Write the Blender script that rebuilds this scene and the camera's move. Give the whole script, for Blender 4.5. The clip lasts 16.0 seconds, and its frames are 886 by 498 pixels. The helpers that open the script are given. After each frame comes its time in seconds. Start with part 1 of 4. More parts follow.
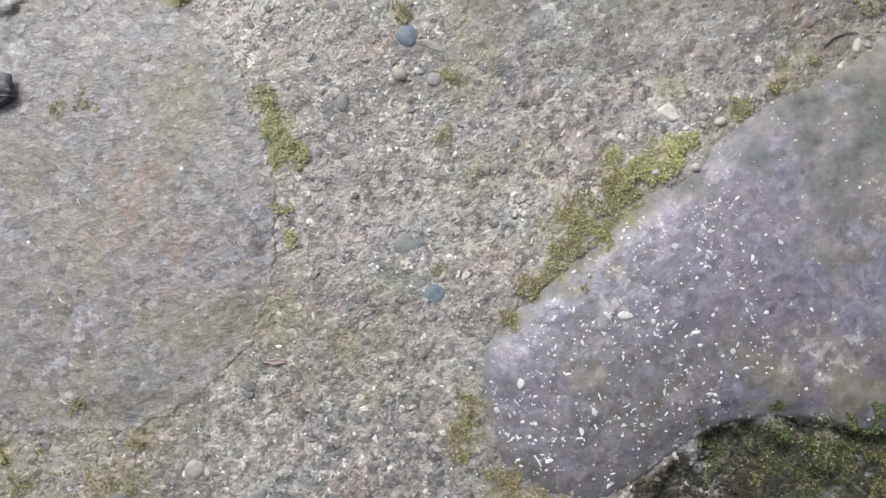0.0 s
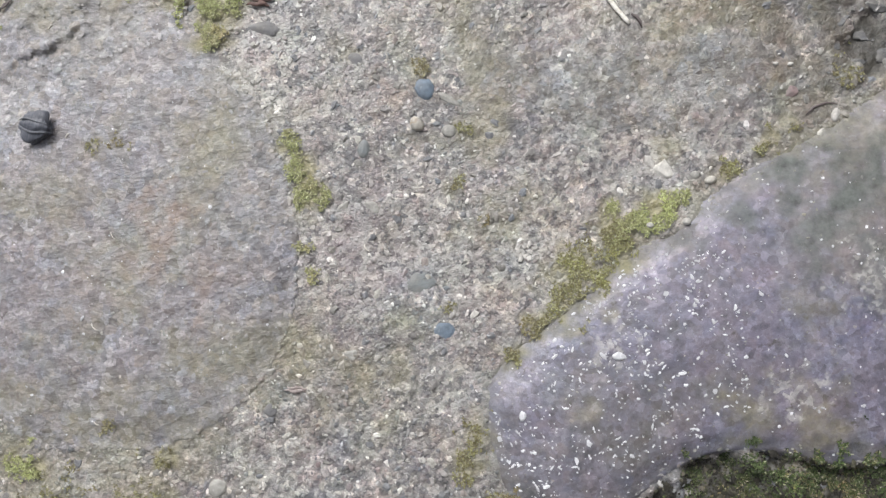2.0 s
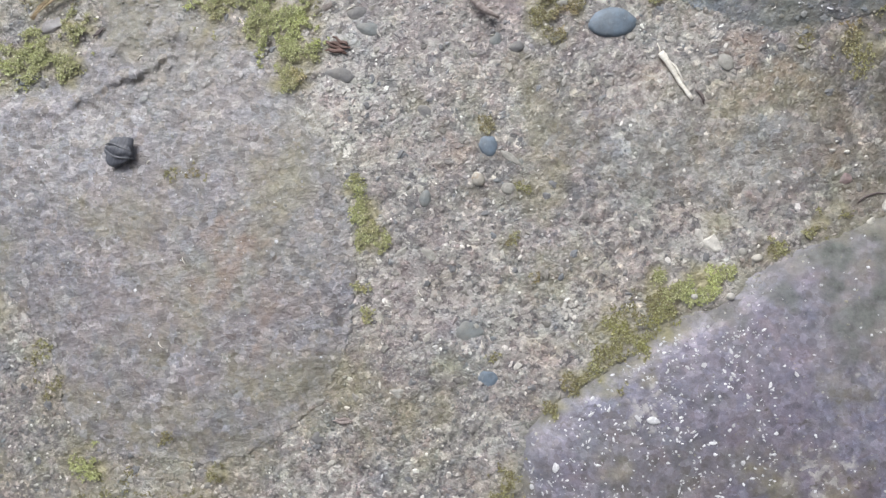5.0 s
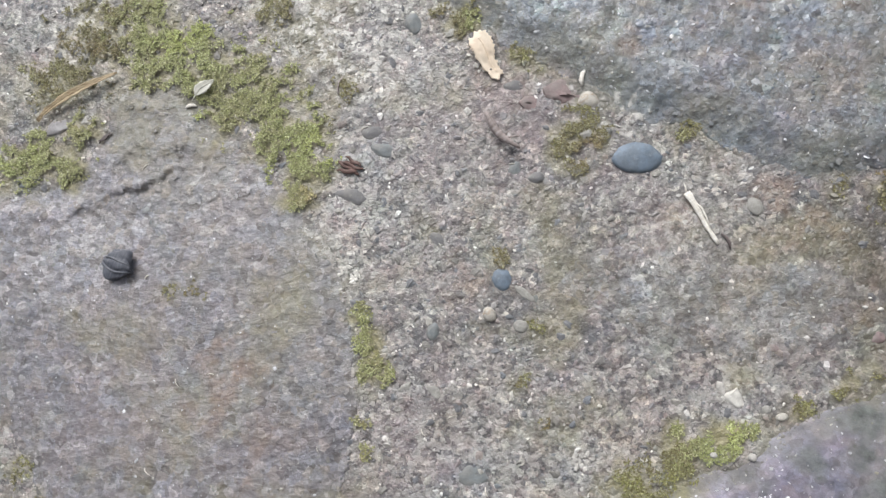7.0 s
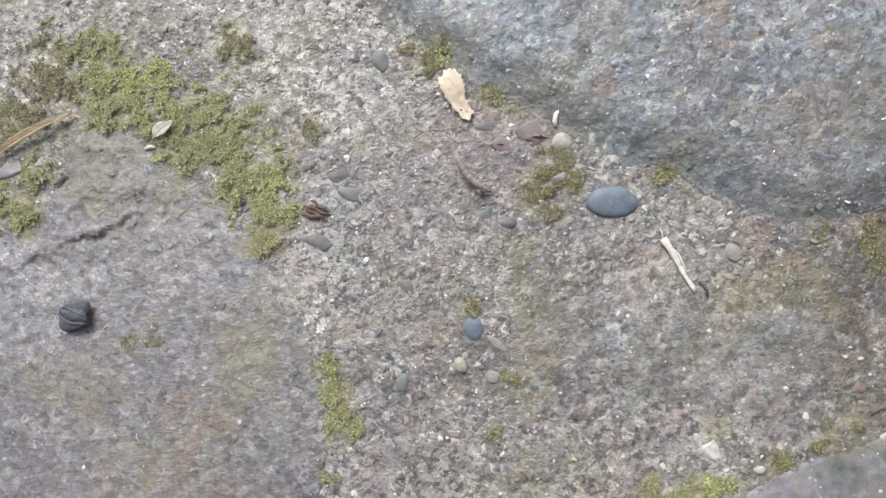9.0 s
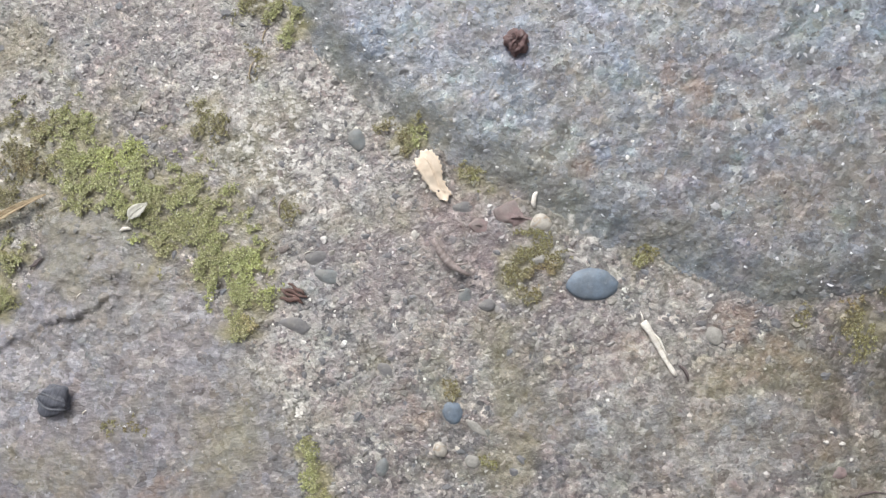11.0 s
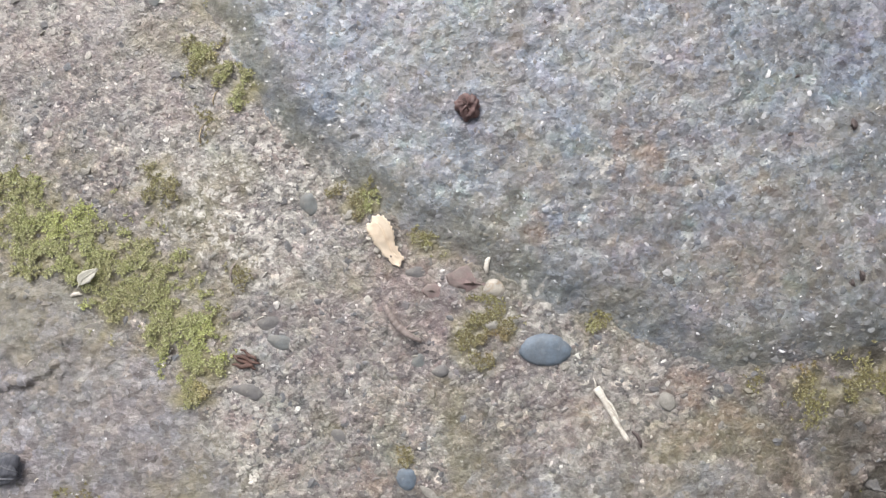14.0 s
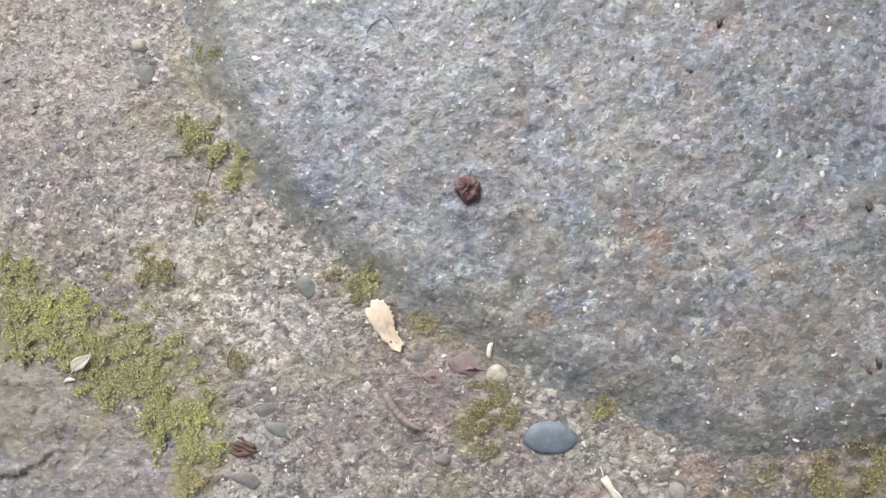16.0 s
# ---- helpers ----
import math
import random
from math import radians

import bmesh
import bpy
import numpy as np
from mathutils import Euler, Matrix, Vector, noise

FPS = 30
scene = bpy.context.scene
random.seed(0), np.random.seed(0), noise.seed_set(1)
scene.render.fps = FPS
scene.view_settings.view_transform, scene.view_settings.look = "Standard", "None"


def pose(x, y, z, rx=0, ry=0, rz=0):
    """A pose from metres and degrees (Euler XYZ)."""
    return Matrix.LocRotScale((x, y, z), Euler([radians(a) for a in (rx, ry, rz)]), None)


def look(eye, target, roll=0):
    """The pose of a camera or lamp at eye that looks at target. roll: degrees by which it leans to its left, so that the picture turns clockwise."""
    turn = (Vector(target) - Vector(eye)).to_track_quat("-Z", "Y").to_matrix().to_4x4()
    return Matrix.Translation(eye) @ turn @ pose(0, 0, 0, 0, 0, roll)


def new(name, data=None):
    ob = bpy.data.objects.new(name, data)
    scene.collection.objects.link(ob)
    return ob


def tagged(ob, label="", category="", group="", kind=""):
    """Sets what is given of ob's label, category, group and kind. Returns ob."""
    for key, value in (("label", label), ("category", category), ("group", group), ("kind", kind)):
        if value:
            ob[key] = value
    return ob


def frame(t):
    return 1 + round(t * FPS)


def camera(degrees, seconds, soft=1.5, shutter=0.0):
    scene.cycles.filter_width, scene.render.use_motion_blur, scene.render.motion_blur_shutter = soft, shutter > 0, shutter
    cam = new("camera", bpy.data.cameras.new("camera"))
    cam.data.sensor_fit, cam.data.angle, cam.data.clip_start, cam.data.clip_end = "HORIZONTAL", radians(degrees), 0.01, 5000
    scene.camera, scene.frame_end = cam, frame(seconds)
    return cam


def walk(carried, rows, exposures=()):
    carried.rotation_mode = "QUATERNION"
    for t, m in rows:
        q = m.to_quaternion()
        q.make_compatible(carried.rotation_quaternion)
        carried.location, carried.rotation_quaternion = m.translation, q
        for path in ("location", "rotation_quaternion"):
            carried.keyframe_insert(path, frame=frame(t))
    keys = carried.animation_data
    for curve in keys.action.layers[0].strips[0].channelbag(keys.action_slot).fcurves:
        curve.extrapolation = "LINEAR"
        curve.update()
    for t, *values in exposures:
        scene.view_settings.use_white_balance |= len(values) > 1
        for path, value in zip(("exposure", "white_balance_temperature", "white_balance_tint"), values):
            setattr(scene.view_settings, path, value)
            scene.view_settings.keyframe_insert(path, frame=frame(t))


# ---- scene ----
cam = camera(70.00, 16.0, soft=1.4)
PATH = [
    (0, pose(0.00919, -0.07092, 0.16141, 4.246, 3.784, -9.121)),
    (0.5, pose(0.00461, -0.06399, 0.16650, 2.864, 2.751, -8.786)),
    (1, pose(0.00245, -0.06409, 0.17063, 2.707, 2.608, -7.757)),
    (1.5, pose(0.00414, -0.06128, 0.17396, 3.305, 2.172, -7.770)),
    (2, pose(0.00398, -0.05741, 0.17610, 3.501, 2.068, -7.704)),
    (2.5, pose(0.00494, -0.05305, 0.17926, 3.185, 2.258, -7.541)),
    (3, pose(0.00449, -0.05050, 0.18307, 2.747, 2.477, -7.227)),
    (3.5, pose(0.00631, -0.04629, 0.18407, 2.369, 2.663, -6.649)),
    (4, pose(0.00297, -0.04226, 0.18646, 2.134, 3.486, -4.445)),
    (4.2, pose(0.00064, -0.04113, 0.18669, 2.085, 3.360, -4.160)),
    (6.3, pose(-0.00473, -0.02395, 0.18310, 4.526, 4.088, -0.059)),
    (6.5, pose(-0.00425, -0.01783, 0.18237, 4.780, 4.067, 0.075)),
    (7, pose(-0.00422, -0.00620, 0.17940, 4.749, 3.937, 0.163)),
    (7.5, pose(-0.00121, 0.00015, 0.17575, 4.058, 3.621, -0.112)),
    (8, pose(-0.00024, 0.00046, 0.17381, 4.062, 3.371, 0.013)),
    (8.5, pose(0.00040, 0.00512, 0.17468, 3.981, 3.388, -0.265)),
    (9, pose(0.00178, 0.01089, 0.17416, 3.606, 3.283, -0.279)),
    (9.2, pose(0.00268, 0.01305, 0.17440, 4.047, 3.550, -0.183)),
    (11.3, pose(0.01237, 0.04218, 0.17285, 1.706, 3.641, -0.901)),
    (11.5, pose(0.01613, 0.04432, 0.17226, 1.488, 3.804, -0.984)),
    (12, pose(0.02116, 0.04663, 0.16924, 0.585, 3.401, -1.431)),
    (12.5, pose(0.02235, 0.04920, 0.16892, 0.765, 3.454, -1.351)),
    (13, pose(0.02280, 0.05217, 0.16897, 0.631, 3.612, -1.472)),
    (13.5, pose(0.02062, 0.05523, 0.17080, 1.276, 3.644, -1.200)),
    (14, pose(0.02068, 0.05804, 0.17215, 1.327, 3.152, -1.190)),
    (14.5, pose(0.02261, 0.06287, 0.17069, 1.252, 3.051, -1.362)),
    (15, pose(0.02081, 0.06609, 0.17103, 1.721, 3.502, -1.385)),
    (15.5, pose(0.02111, 0.07147, 0.16916, 1.945, 3.579, -1.457)),
    (16, pose(0.02235, 0.08004, 0.16783, 1.450, 3.708, -1.649)),
]
walk(cam, PATH, exposures=[(0.0, 0.13, 6450, 10), (3.5, 0.17, 6350, 10), (7.0, 0.07, 6350, 10), (12.0, 0.17, 6520, 11), (16.0, 0.17, 6720, 12)])

# ---- sky and sun: a bright overcast day, the light falling from beyond the far stone ----
SUN_DIR = Vector((-0.25, 0.68, 0.72)).normalized()
world = bpy.data.worlds.new("overcast_sky")
world.use_nodes = True
scene.world = world
wt = world.node_tree
sky = wt.nodes.new("ShaderNodeTexSky")
sky.sky_type, sky.sun_disc = "NISHITA", False
sky.sun_elevation = math.asin(SUN_DIR.z)
sky.sun_rotation = math.atan2(SUN_DIR.x, SUN_DIR.y)
sky.air_density, sky.dust_density = 1.0, 3.0
grey = wt.nodes.new("ShaderNodeHueSaturation")
grey.inputs["Saturation"].default_value = 0.35
wt.links.new(sky.outputs[0], grey.inputs["Color"])
wt.links.new(grey.outputs[0], wt.nodes["Background"].inputs[0])
wt.nodes["Background"].inputs[1].default_value = 0.15
sun = new("sun", bpy.data.lights.new("sun", "SUN"))
sun.data.energy, sun.data.angle, sun.data.color = 2.1, radians(26), (1.0, 0.985, 0.96)
sun.matrix_world = look(tuple(SUN_DIR * 5), (0, 0, 0))

MM = 0.001
rng = np.random.default_rng(7)


# ---- noise ----
def lattice(ix, iy, seed):
    h = np.sin(ix * 127.1 + iy * 311.7 + seed * 74.7) * 43758.5453
    return h - np.floor(h)


def gradient_noise(x, y, seed=0):
    ix, iy = np.floor(x), np.floor(y)
    fx, fy = x - ix, y - iy

    def corner(dx, dy):
        a = 6.2832 * lattice(ix + dx, iy + dy, seed)
        return np.cos(a) * (fx - dx) + np.sin(a) * (fy - dy)

    u, v = fx ** 3 * (fx * (fx * 6 - 15) + 10), fy ** 3 * (fy * (fy * 6 - 15) + 10)
    a, b, c, d = corner(0, 0), corner(1, 0), corner(0, 1), corner(1, 1)
    return ((a + (b - a) * u) * (1 - v) + (c + (d - c) * u) * v) * .85


def fbm(x, y, size, octaves=3, seed=0):
    """Fractal noise about 0, its largest features of that size in mm."""
    out, amp = 0.0, 1.0
    for o in range(octaves):
        c, s = math.cos(o * 0.9 + seed), math.sin(o * 0.9 + seed)
        out = out + amp * gradient_noise((x * c - y * s) / size + 13 * o, (x * s + y * c) / size + 7 * o, seed + o)
        size, amp = size * 0.5, amp * 0.55
    return out


def smooth(v, lo, hi):
    v = np.clip((v - lo) / (hi - lo), 0, 1)
    return v * v * (3 - 2 * v)


def blobs(x, y, spots, ragged=0.55, grain=6.0, seed=3, soft=0.7):
    """How strongly a point lies in any of the spots (x, y, radius, strength), with ragged rims."""
    wob = ragged * fbm(x, y, grain, 3, seed) * 2
    out = np.zeros_like(x)
    for sx, sy, r, k in spots:
        d = np.hypot(x - sx, y - sy) / r
        out = np.maximum(out, k * smooth(1.25 - d + wob, 0.0, soft))
    return out


# ---- outlines of the three laid stones, in mm ----
def closed_curve(points, steps=5):
    p = np.array(points, float)
    out = []
    for i in range(len(p)):
        a, b, c, d = p[i - 1], p[i], p[(i + 1) % len(p)], p[(i + 2) % len(p)]
        for k in range(steps):
            t = k / steps
            out.append(0.5 * (2 * b + (c - a) * t + (2 * a - 5 * b + 4 * c - d) * t * t + (3 * b - a - 3 * c + d) * t ** 3))
    return np.array(out)


def inside_by(x, y, curve):
    """The distance to a closed curve, positive inside it."""
    lo, hi = curve.min(0) - 40, curve.max(0) + 40
    near = (x > lo[0]) & (x < hi[0]) & (y > lo[1]) & (y < hi[1])
    out = np.full(x.shape, -40.0)
    x, y = x[near], y[near]
    best, odd = np.full(x.shape, 1e9), np.zeros(x.shape, bool)
    for (ax, ay), (bx, by) in zip(curve, np.roll(curve, -1, 0)):
        ex, ey = bx - ax, by - ay
        t = np.clip(((x - ax) * ex + (y - ay) * ey) / (ex * ex + ey * ey + 1e-9), 0, 1)
        best = np.minimum(best, (x - ax - t * ex) ** 2 + (y - ay - t * ey) ** 2)
        cross = (ay > y) != (by > y)
        odd ^= cross & (x < ex * (y - ay) / (ey if abs(ey) > 1e-9 else 1e-9) + ax)
    out[near] = np.sqrt(best) * np.where(odd, 1, -1)
    return out


LILAC = closed_curve([(-114, 58), (-99, 57), (-89, 47), (-75, 38), (-60, 25), (-48, 6), (-43, -14), (-41, -34), (-43, -52), (-50, -68),
                      (-64, -82), (-84, -90), (-105, -88), (-122, -86), (-130, -78), (-134, -64), (-143, -46), (-160, -26), (-174, -5), (-160, 18), (-129, 29), (-120, 40)])
PURPLE = closed_curve([(5, -87), (4.5, -101), (8, -114), (18, -122), (29, -124), (40, -120.5), (48, -116), (57, -112), (69, -110), (84, -113.5), (102, -118),
                       (140, -112), (162, -80), (158, -35), (130, -19), (112, -26), (93, -33), (78, -39), (64, -48), (47, -56), (26, -69.5), (12, -79)])
BLUE = closed_curve([(-60, 170), (-57, 140), (-50, 124), (-41, 107), (-33, 95), (-21, 84), (-3, 70), (13, 62), (26, 53), (38, 46),
                     (56, 41), (68, 34), (84, 28), (102, 30), (126, 35), (165, 48), (190, 110), (180, 190), (120, 240), (20, 250), (-45, 220)])


def edge_wobble(x, y, seed):
    return 1.8 * fbm(x, y, 14, 3, seed) + 1.0 * fbm(x, y, 4, 2, seed + 9)


# ---- where moss, algae film, rust, pale crust, damp dirt and shaded brown lie, in mm ----
MOSS = [(-41, -9, 2.6, 1), (-38, -17, 3.2, 1), (-36, -24, 3.2, 1), (-32, -27, 2.4, .9), (-39, -40, 2, .7), (-38, -48, 1.8, .6),
        (60, -44, 4.5, 1), (53, -46, 4.5, 1), (48, -42, 2.6, .9), (64, -42, 3, .9),
        (-109, 76, 9, .95), (-97, 67, 8.5, 1), (-86, 60, 8.5, 1), (-79, 52, 8, 1), (-70, 51, 8, 1), (-66, 42, 7, 1), (-58, 43, 7, 1),
        (-57, 33, 6, 1), (-58, 25, 4.2, .9), (-76, 62, 6.5, .9), (-90, 70, 6.5, .9), (-105, 67, 8, 1), (-66, 58, 5, .8),
        (-138, 36, 6, 1), (-131, 34, 5, 1), (-127, 43, 4.5, 1), (-146, 34, 6, .9), (-44, 108, 3.6, 1), (-49, 112, 3.2, .95), (-54, 118, 3, .8), (-9, 75, 2.4, 1), (-125, -91, 3.4, .95), (-124, -84, 2, .6)]
MOSS_FAR = [(46, -51, 6, .9), (37, -58, 6, .9), (30, -64, 5, .9), (40, -52, 4, .7), (23, -69, 3.4, .9), (14, -77, 2.6, .8), (80, -35, 3, .7), (92, -28, 3.4, .8), (100, -24, 2.4, .6),
            (-122, 73, 10, .8), (-133, 60, 8, .8), (-112, 82, 6, .5), (-55, 115, 4.5, .8), (-60, 122, 3, .6), (-54, 99, 3.4, .6), (-53, 138, 4, .45), (-68, 82, 5.4, .8), (-45, 57, 3.6, .6), (-50, 46, 3, .5),
            (-12, 76, 3.6, .95), (-18, 79, 2.6, .7), (7, 64, 3.2, .8), (24, 44, 5, .8), (18, 38, 4, .75), (20, 32, 3.2, .7), (28, 40, 3, .6), (52, 42, 3.4, .8),
            (107, 22, 6, .7), (121, 26, 6, .75), (92, 25, 3, .4), (-110, -98, 4, .4), (-122, -100, 8, .36), (-95, -104, 8, .3), (-86, -93, 3.2, .8), (-100, -83, 2.6, .7),
            (-135, -67, 4, .45), (-140, -55, 4, .4), (2, -97, 4, .6), (-3, -105, 4, .6), (6, -118, 4, .7), (14, -124, 4, .7),
            (88, -120, 6, .5), (100, -126, 8, .6), (66, -124, 5, .4), (9, -13, 2.2, .6), (6, -28, 2.4, .5), (0, 6, 2.6, .7), (12, -40, 2, .4), (-1, -62, 2, .3),
            (118, -12, 4, .4), (-96, -5, 3.4, .35), (-88, -4, 3, .3)]
RUST = [(60, 91, 3.5, .7), (38, 65, 5, .6), (88, 143, 7, .6), (71, 131, 5, .5), (30, 119, 5, .35), (86, 62, 6, .4), (-78, -29, 9, .8), (-68, -45, 8, .5), (-88, -40, 8, .4), (76, 24, 8, .7), (84, 18, 7, .6), (66, 84, 6, .9), (70, 78, 5, .8), (36, 67, 5, .7),
        (-12, 0, 6, .5), (80, 120, 6, .4), (95, 78, 5, .5), (4, 54, 9, .45), (100, -6, 6, .4)]
PALE = [(-46, 70, 9, 1), (-38, 62, 7, .9), (-52, 78, 7, .9), (-42, 84, 6, .7), (-37, 92, 6, .7), (-28, 84, 6, .8), (-49, 120, 5, .6), (-62, 145, 7, .7), (-92, 145, 22, .3), (36, 45, 5, .7), (30, 42, 4, .5), (-40, 68, 8, .8), (-50, 74, 7, .7), (-36, 80, 6, .6), (-20, 84, 6, .5), (-47, 12, 5, .6), (-50, -98, 7, .6), (2, 20, 6, .4), (62, -31, 4, .5), (21, -49, 5, .6), (-43, 2, 4, .5), (54, 84, 3, .7), (50, 18, 18, .35), (-60, 88, 18, .5), (-130, 78, 14, .6), (-36, 62, 10, .4),
        (-57, -98, 12, .4), (68, 30, 9, .35), (86, -96, 6, .5), (40, -78, 5, .4), (112, -70, 7, .4)]
PINK = [(-100, -15, 22, .35), (-72, 0, 14, .3), (0, 50, 14, .9), (-14, 40, 12, .7), (-30, 50, 9, .5), (14, 55, 8, .9), (40, 20, 12, .5), (-22, -45, 12, .7), (-30, -62, 9, .5), (-18, -28, 9, .6), (-80, 20, 16, .4), (-72, -50, 16, .5), (-112, -45, 24, .6), (-70, -25, 12, .45), (-92, 128, 26, .6), (-70, 108, 14, .45), (62, 66, 16, .4), (96, 58, 16, .4)]
DIRT = [(116, 30, 3.5, .8), (124, 32, 4.5, .9), (109, 28, 2.6, .6), (62, -118, 7, .9), (84, -120, 7, .9), (50, -122, 5, .8), (102, -123, 7, .9), (125, -5, 9, .9), (112, 12, 16, .5), (75, -129, 18, .95), (40, -133, 13, .8), (112, -131, 17, .95), (20, 10, 8, .25)]
FILM = [(-126, -99, 12, .5), (-56, 9, 6, .22), (-43, -3, 5, .25), (-91, -41, 9, .35), (-55, -73, 9, .35), (-102, -78, 8, .35), (74, -101, 6, .5), (90, -105, 7, .5), (34, -95, 4, .35), (69, -88, 5, .3), (94, -74, 5, .35), (-100, -87, 13, .4), (-76, -87, 11, .35), (-125, -75, 10, .35), (112, -28, 14, .35), (-60, -74, 8, .25), (105, 62, 16, .15)]
# earthy brown, mostly on the right; part of its darkness is painted shade
BROWN_AND_SHADE = [(122, -58, 14, .4), (80, 56, 13, .3), (103, 62, 16, .4), (120, 78, 14, .35), (70, 46, 8, .25), (121, 8, 16, 1), (118, -9, 13, 1), (101, 10, 13, .75), (96, -10, 11, .6), (80, 0, 13, .45), (126, 24, 10, .9), (88, 20, 8, .5), (105, -22, 9, .6), (60, 2, 13, .3), (112, -36, 10, .4), (3, -116, 7, .6), (108, 48, 14, .25), (124, 62, 14, .3), (-146, -72, 8, .4)]
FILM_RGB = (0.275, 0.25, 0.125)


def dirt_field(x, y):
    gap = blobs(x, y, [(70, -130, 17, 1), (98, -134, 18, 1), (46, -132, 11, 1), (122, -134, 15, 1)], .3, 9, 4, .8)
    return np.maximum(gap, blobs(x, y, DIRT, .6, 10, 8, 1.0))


def stains(x, y, broad=1.0):
    # ragged band just inside the blue stone's rim, olive and dark grey-green
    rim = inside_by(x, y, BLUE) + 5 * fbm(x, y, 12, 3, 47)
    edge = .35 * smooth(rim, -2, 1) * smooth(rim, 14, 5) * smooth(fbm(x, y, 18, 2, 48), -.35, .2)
    rim_p = inside_by(x, y, PURPLE) + 3 * fbm(x, y, 9, 3, 49)
    edge = edge + .16 * smooth(rim_p, -2, 1) * smooth(rim_p, 7, 1) * smooth(y, -96, -80)
    # shade on the purple stone's upper right put into colour, plus edge grime
    shade_and_grime = smooth(rim_p, 0, 4) * blobs(x, y, [(66, -52, 6, .5), (80, -46, 8, .8), (96, -42, 10, 1), (112, -44, 14, 1), (100, -56, 11, .9), (114, -64, 11, .8)], .7, 9, 29, 1.4) + .3 * smooth(rim_p, -2, 1) * smooth(rim_p, 6, 1)
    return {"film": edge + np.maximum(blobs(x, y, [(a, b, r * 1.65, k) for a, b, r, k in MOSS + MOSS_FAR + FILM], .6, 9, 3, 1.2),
                               broad * .5 * smooth(fbm(x, y, 34, 4, 21), .02, .42) * smooth(500 - np.hypot(x, y), 0, 250)),
            "damp": np.maximum(.42 * smooth(rim, -1, 2) * smooth(rim, 17, 7), 1.0 * shade_and_grime), "rust": blobs(x, y, RUST, 1.1, 7, 5, 1.3), "pink": blobs(x, y, PINK, 1.0, 8, 15, 1.4), "pale": blobs(x, y, PALE, 1.5, 3.2, 6, 1.0), "dirt": dirt_field(x, y), "brown": blobs(x, y, BROWN_AND_SHADE, .9, 9, 19, 1.6)}


# ---- materials ----
def nodes_of(name):
    m = bpy.data.materials.new(name)
    m.use_nodes = True
    return m, m.node_tree, m.node_tree.nodes["Principled BSDF"]


def node(t, kind, **at):
    n = t.nodes.new(kind)
    for k, v in at.items():
        n.inputs[k.replace("_", " ")].default_value = v
    return n


def ramp(t, fac, stops, hard=False):
    r = t.nodes.new("ShaderNodeValToRGB")
    r.color_ramp.interpolation = "CONSTANT" if hard else "LINEAR"
    while len(r.color_ramp.elements) < len(stops):
        r.color_ramp.elements.new(0.5)
    for e, (p, c) in zip(r.color_ramp.elements, stops):
        e.position, e.color = p, (*c, 1) if len(c) == 3 else c
    t.links.new(fac, r.inputs[0])
    return r.outputs[0]


def mix(t, fac, a, b, how="MIX"):
    m = t.nodes.new("ShaderNodeMix")
    m.data_type, m.blend_type = "RGBA", how
    for socket, v in ((m.inputs[0], fac), (m.inputs[6], a), (m.inputs[7], b)):
        if isinstance(v, bpy.types.NodeSocket):
            t.links.new(v, socket)
        elif isinstance(v, (int, float)):
            socket.default_value = v
        else:
            socket.default_value = (*v, 1)
    return m.outputs[2]


def calc(t, op, a, b=0.0):
    m = t.nodes.new("ShaderNodeMath")
    m.operation = op
    for socket, v in zip(m.inputs, (a, b)):
        if isinstance(v, bpy.types.NodeSocket):
            t.links.new(v, socket)
        else:
            socket.default_value = v
    return m.outputs[0]


def noise_fac(t, size_mm, detail=3.0, rough=0.6, shift=0.0, stretch=None):
    """Noise with features of that size in mm, in the thing's own space."""
    co = t.nodes.new("ShaderNodeTexCoord")
    mp = t.nodes.new("ShaderNodeMapping")
    mp.inputs["Location"].default_value = (shift, shift * 0.7, shift * 0.3)
    if stretch:
        mp.inputs["Scale"].default_value = stretch
    n = node(t, "ShaderNodeTexNoise", Scale=1000 / size_mm / 2, Detail=detail, Roughness=rough)
    t.links.new(co.outputs["Object"], mp.inputs[0])
    t.links.new(mp.outputs[0], n.inputs["Vector"])
    return n.outputs[0]


def bump(t, bsdf, height, depth_mm, strength=1.0):
    b = node(t, "ShaderNodeBump", Strength=strength, Distance=depth_mm * MM)
    t.links.new(height, b.inputs["Height"])
    t.links.new(b.outputs[0], bsdf.inputs["Normal"])


def attr(t, name):
    a = t.nodes.new("ShaderNodeAttribute")
    a.attribute_name = name
    return a.outputs["Fac"]


def patchy(t, colour, strength=.45):
    """Cool, tan, pinkish and greenish mineral patches a few mm to a thumb's width across."""
    warm = ramp(t, noise_fac(t, 9, 4, .7, 21.0), [(.3, (.83, .96, 1.17)), (.43, (.96, 1, 1.04)), (.56, (1.03, 1, .97)), (.7, (1.16, 1.01, .82))])
    pink = ramp(t, noise_fac(t, 6, 4, .7, 33.0), [(.3, (1.13, .94, 1.03)), (.44, (1.03, .99, 1.0)), (.56, (.98, 1.01, .99)), (.7, (.9, 1.06, .9))])
    depth = ramp(t, noise_fac(t, 5, 3, .6, 45.0), [(.32, (.84, .84, .84)), (.5, (1, 1, 1)), (.68, (1.17, 1.17, 1.17))])
    return mix(t, strength, mix(t, strength, mix(t, strength, colour, warm, "MULTIPLY"), pink, "MULTIPLY"), depth, "MULTIPLY")


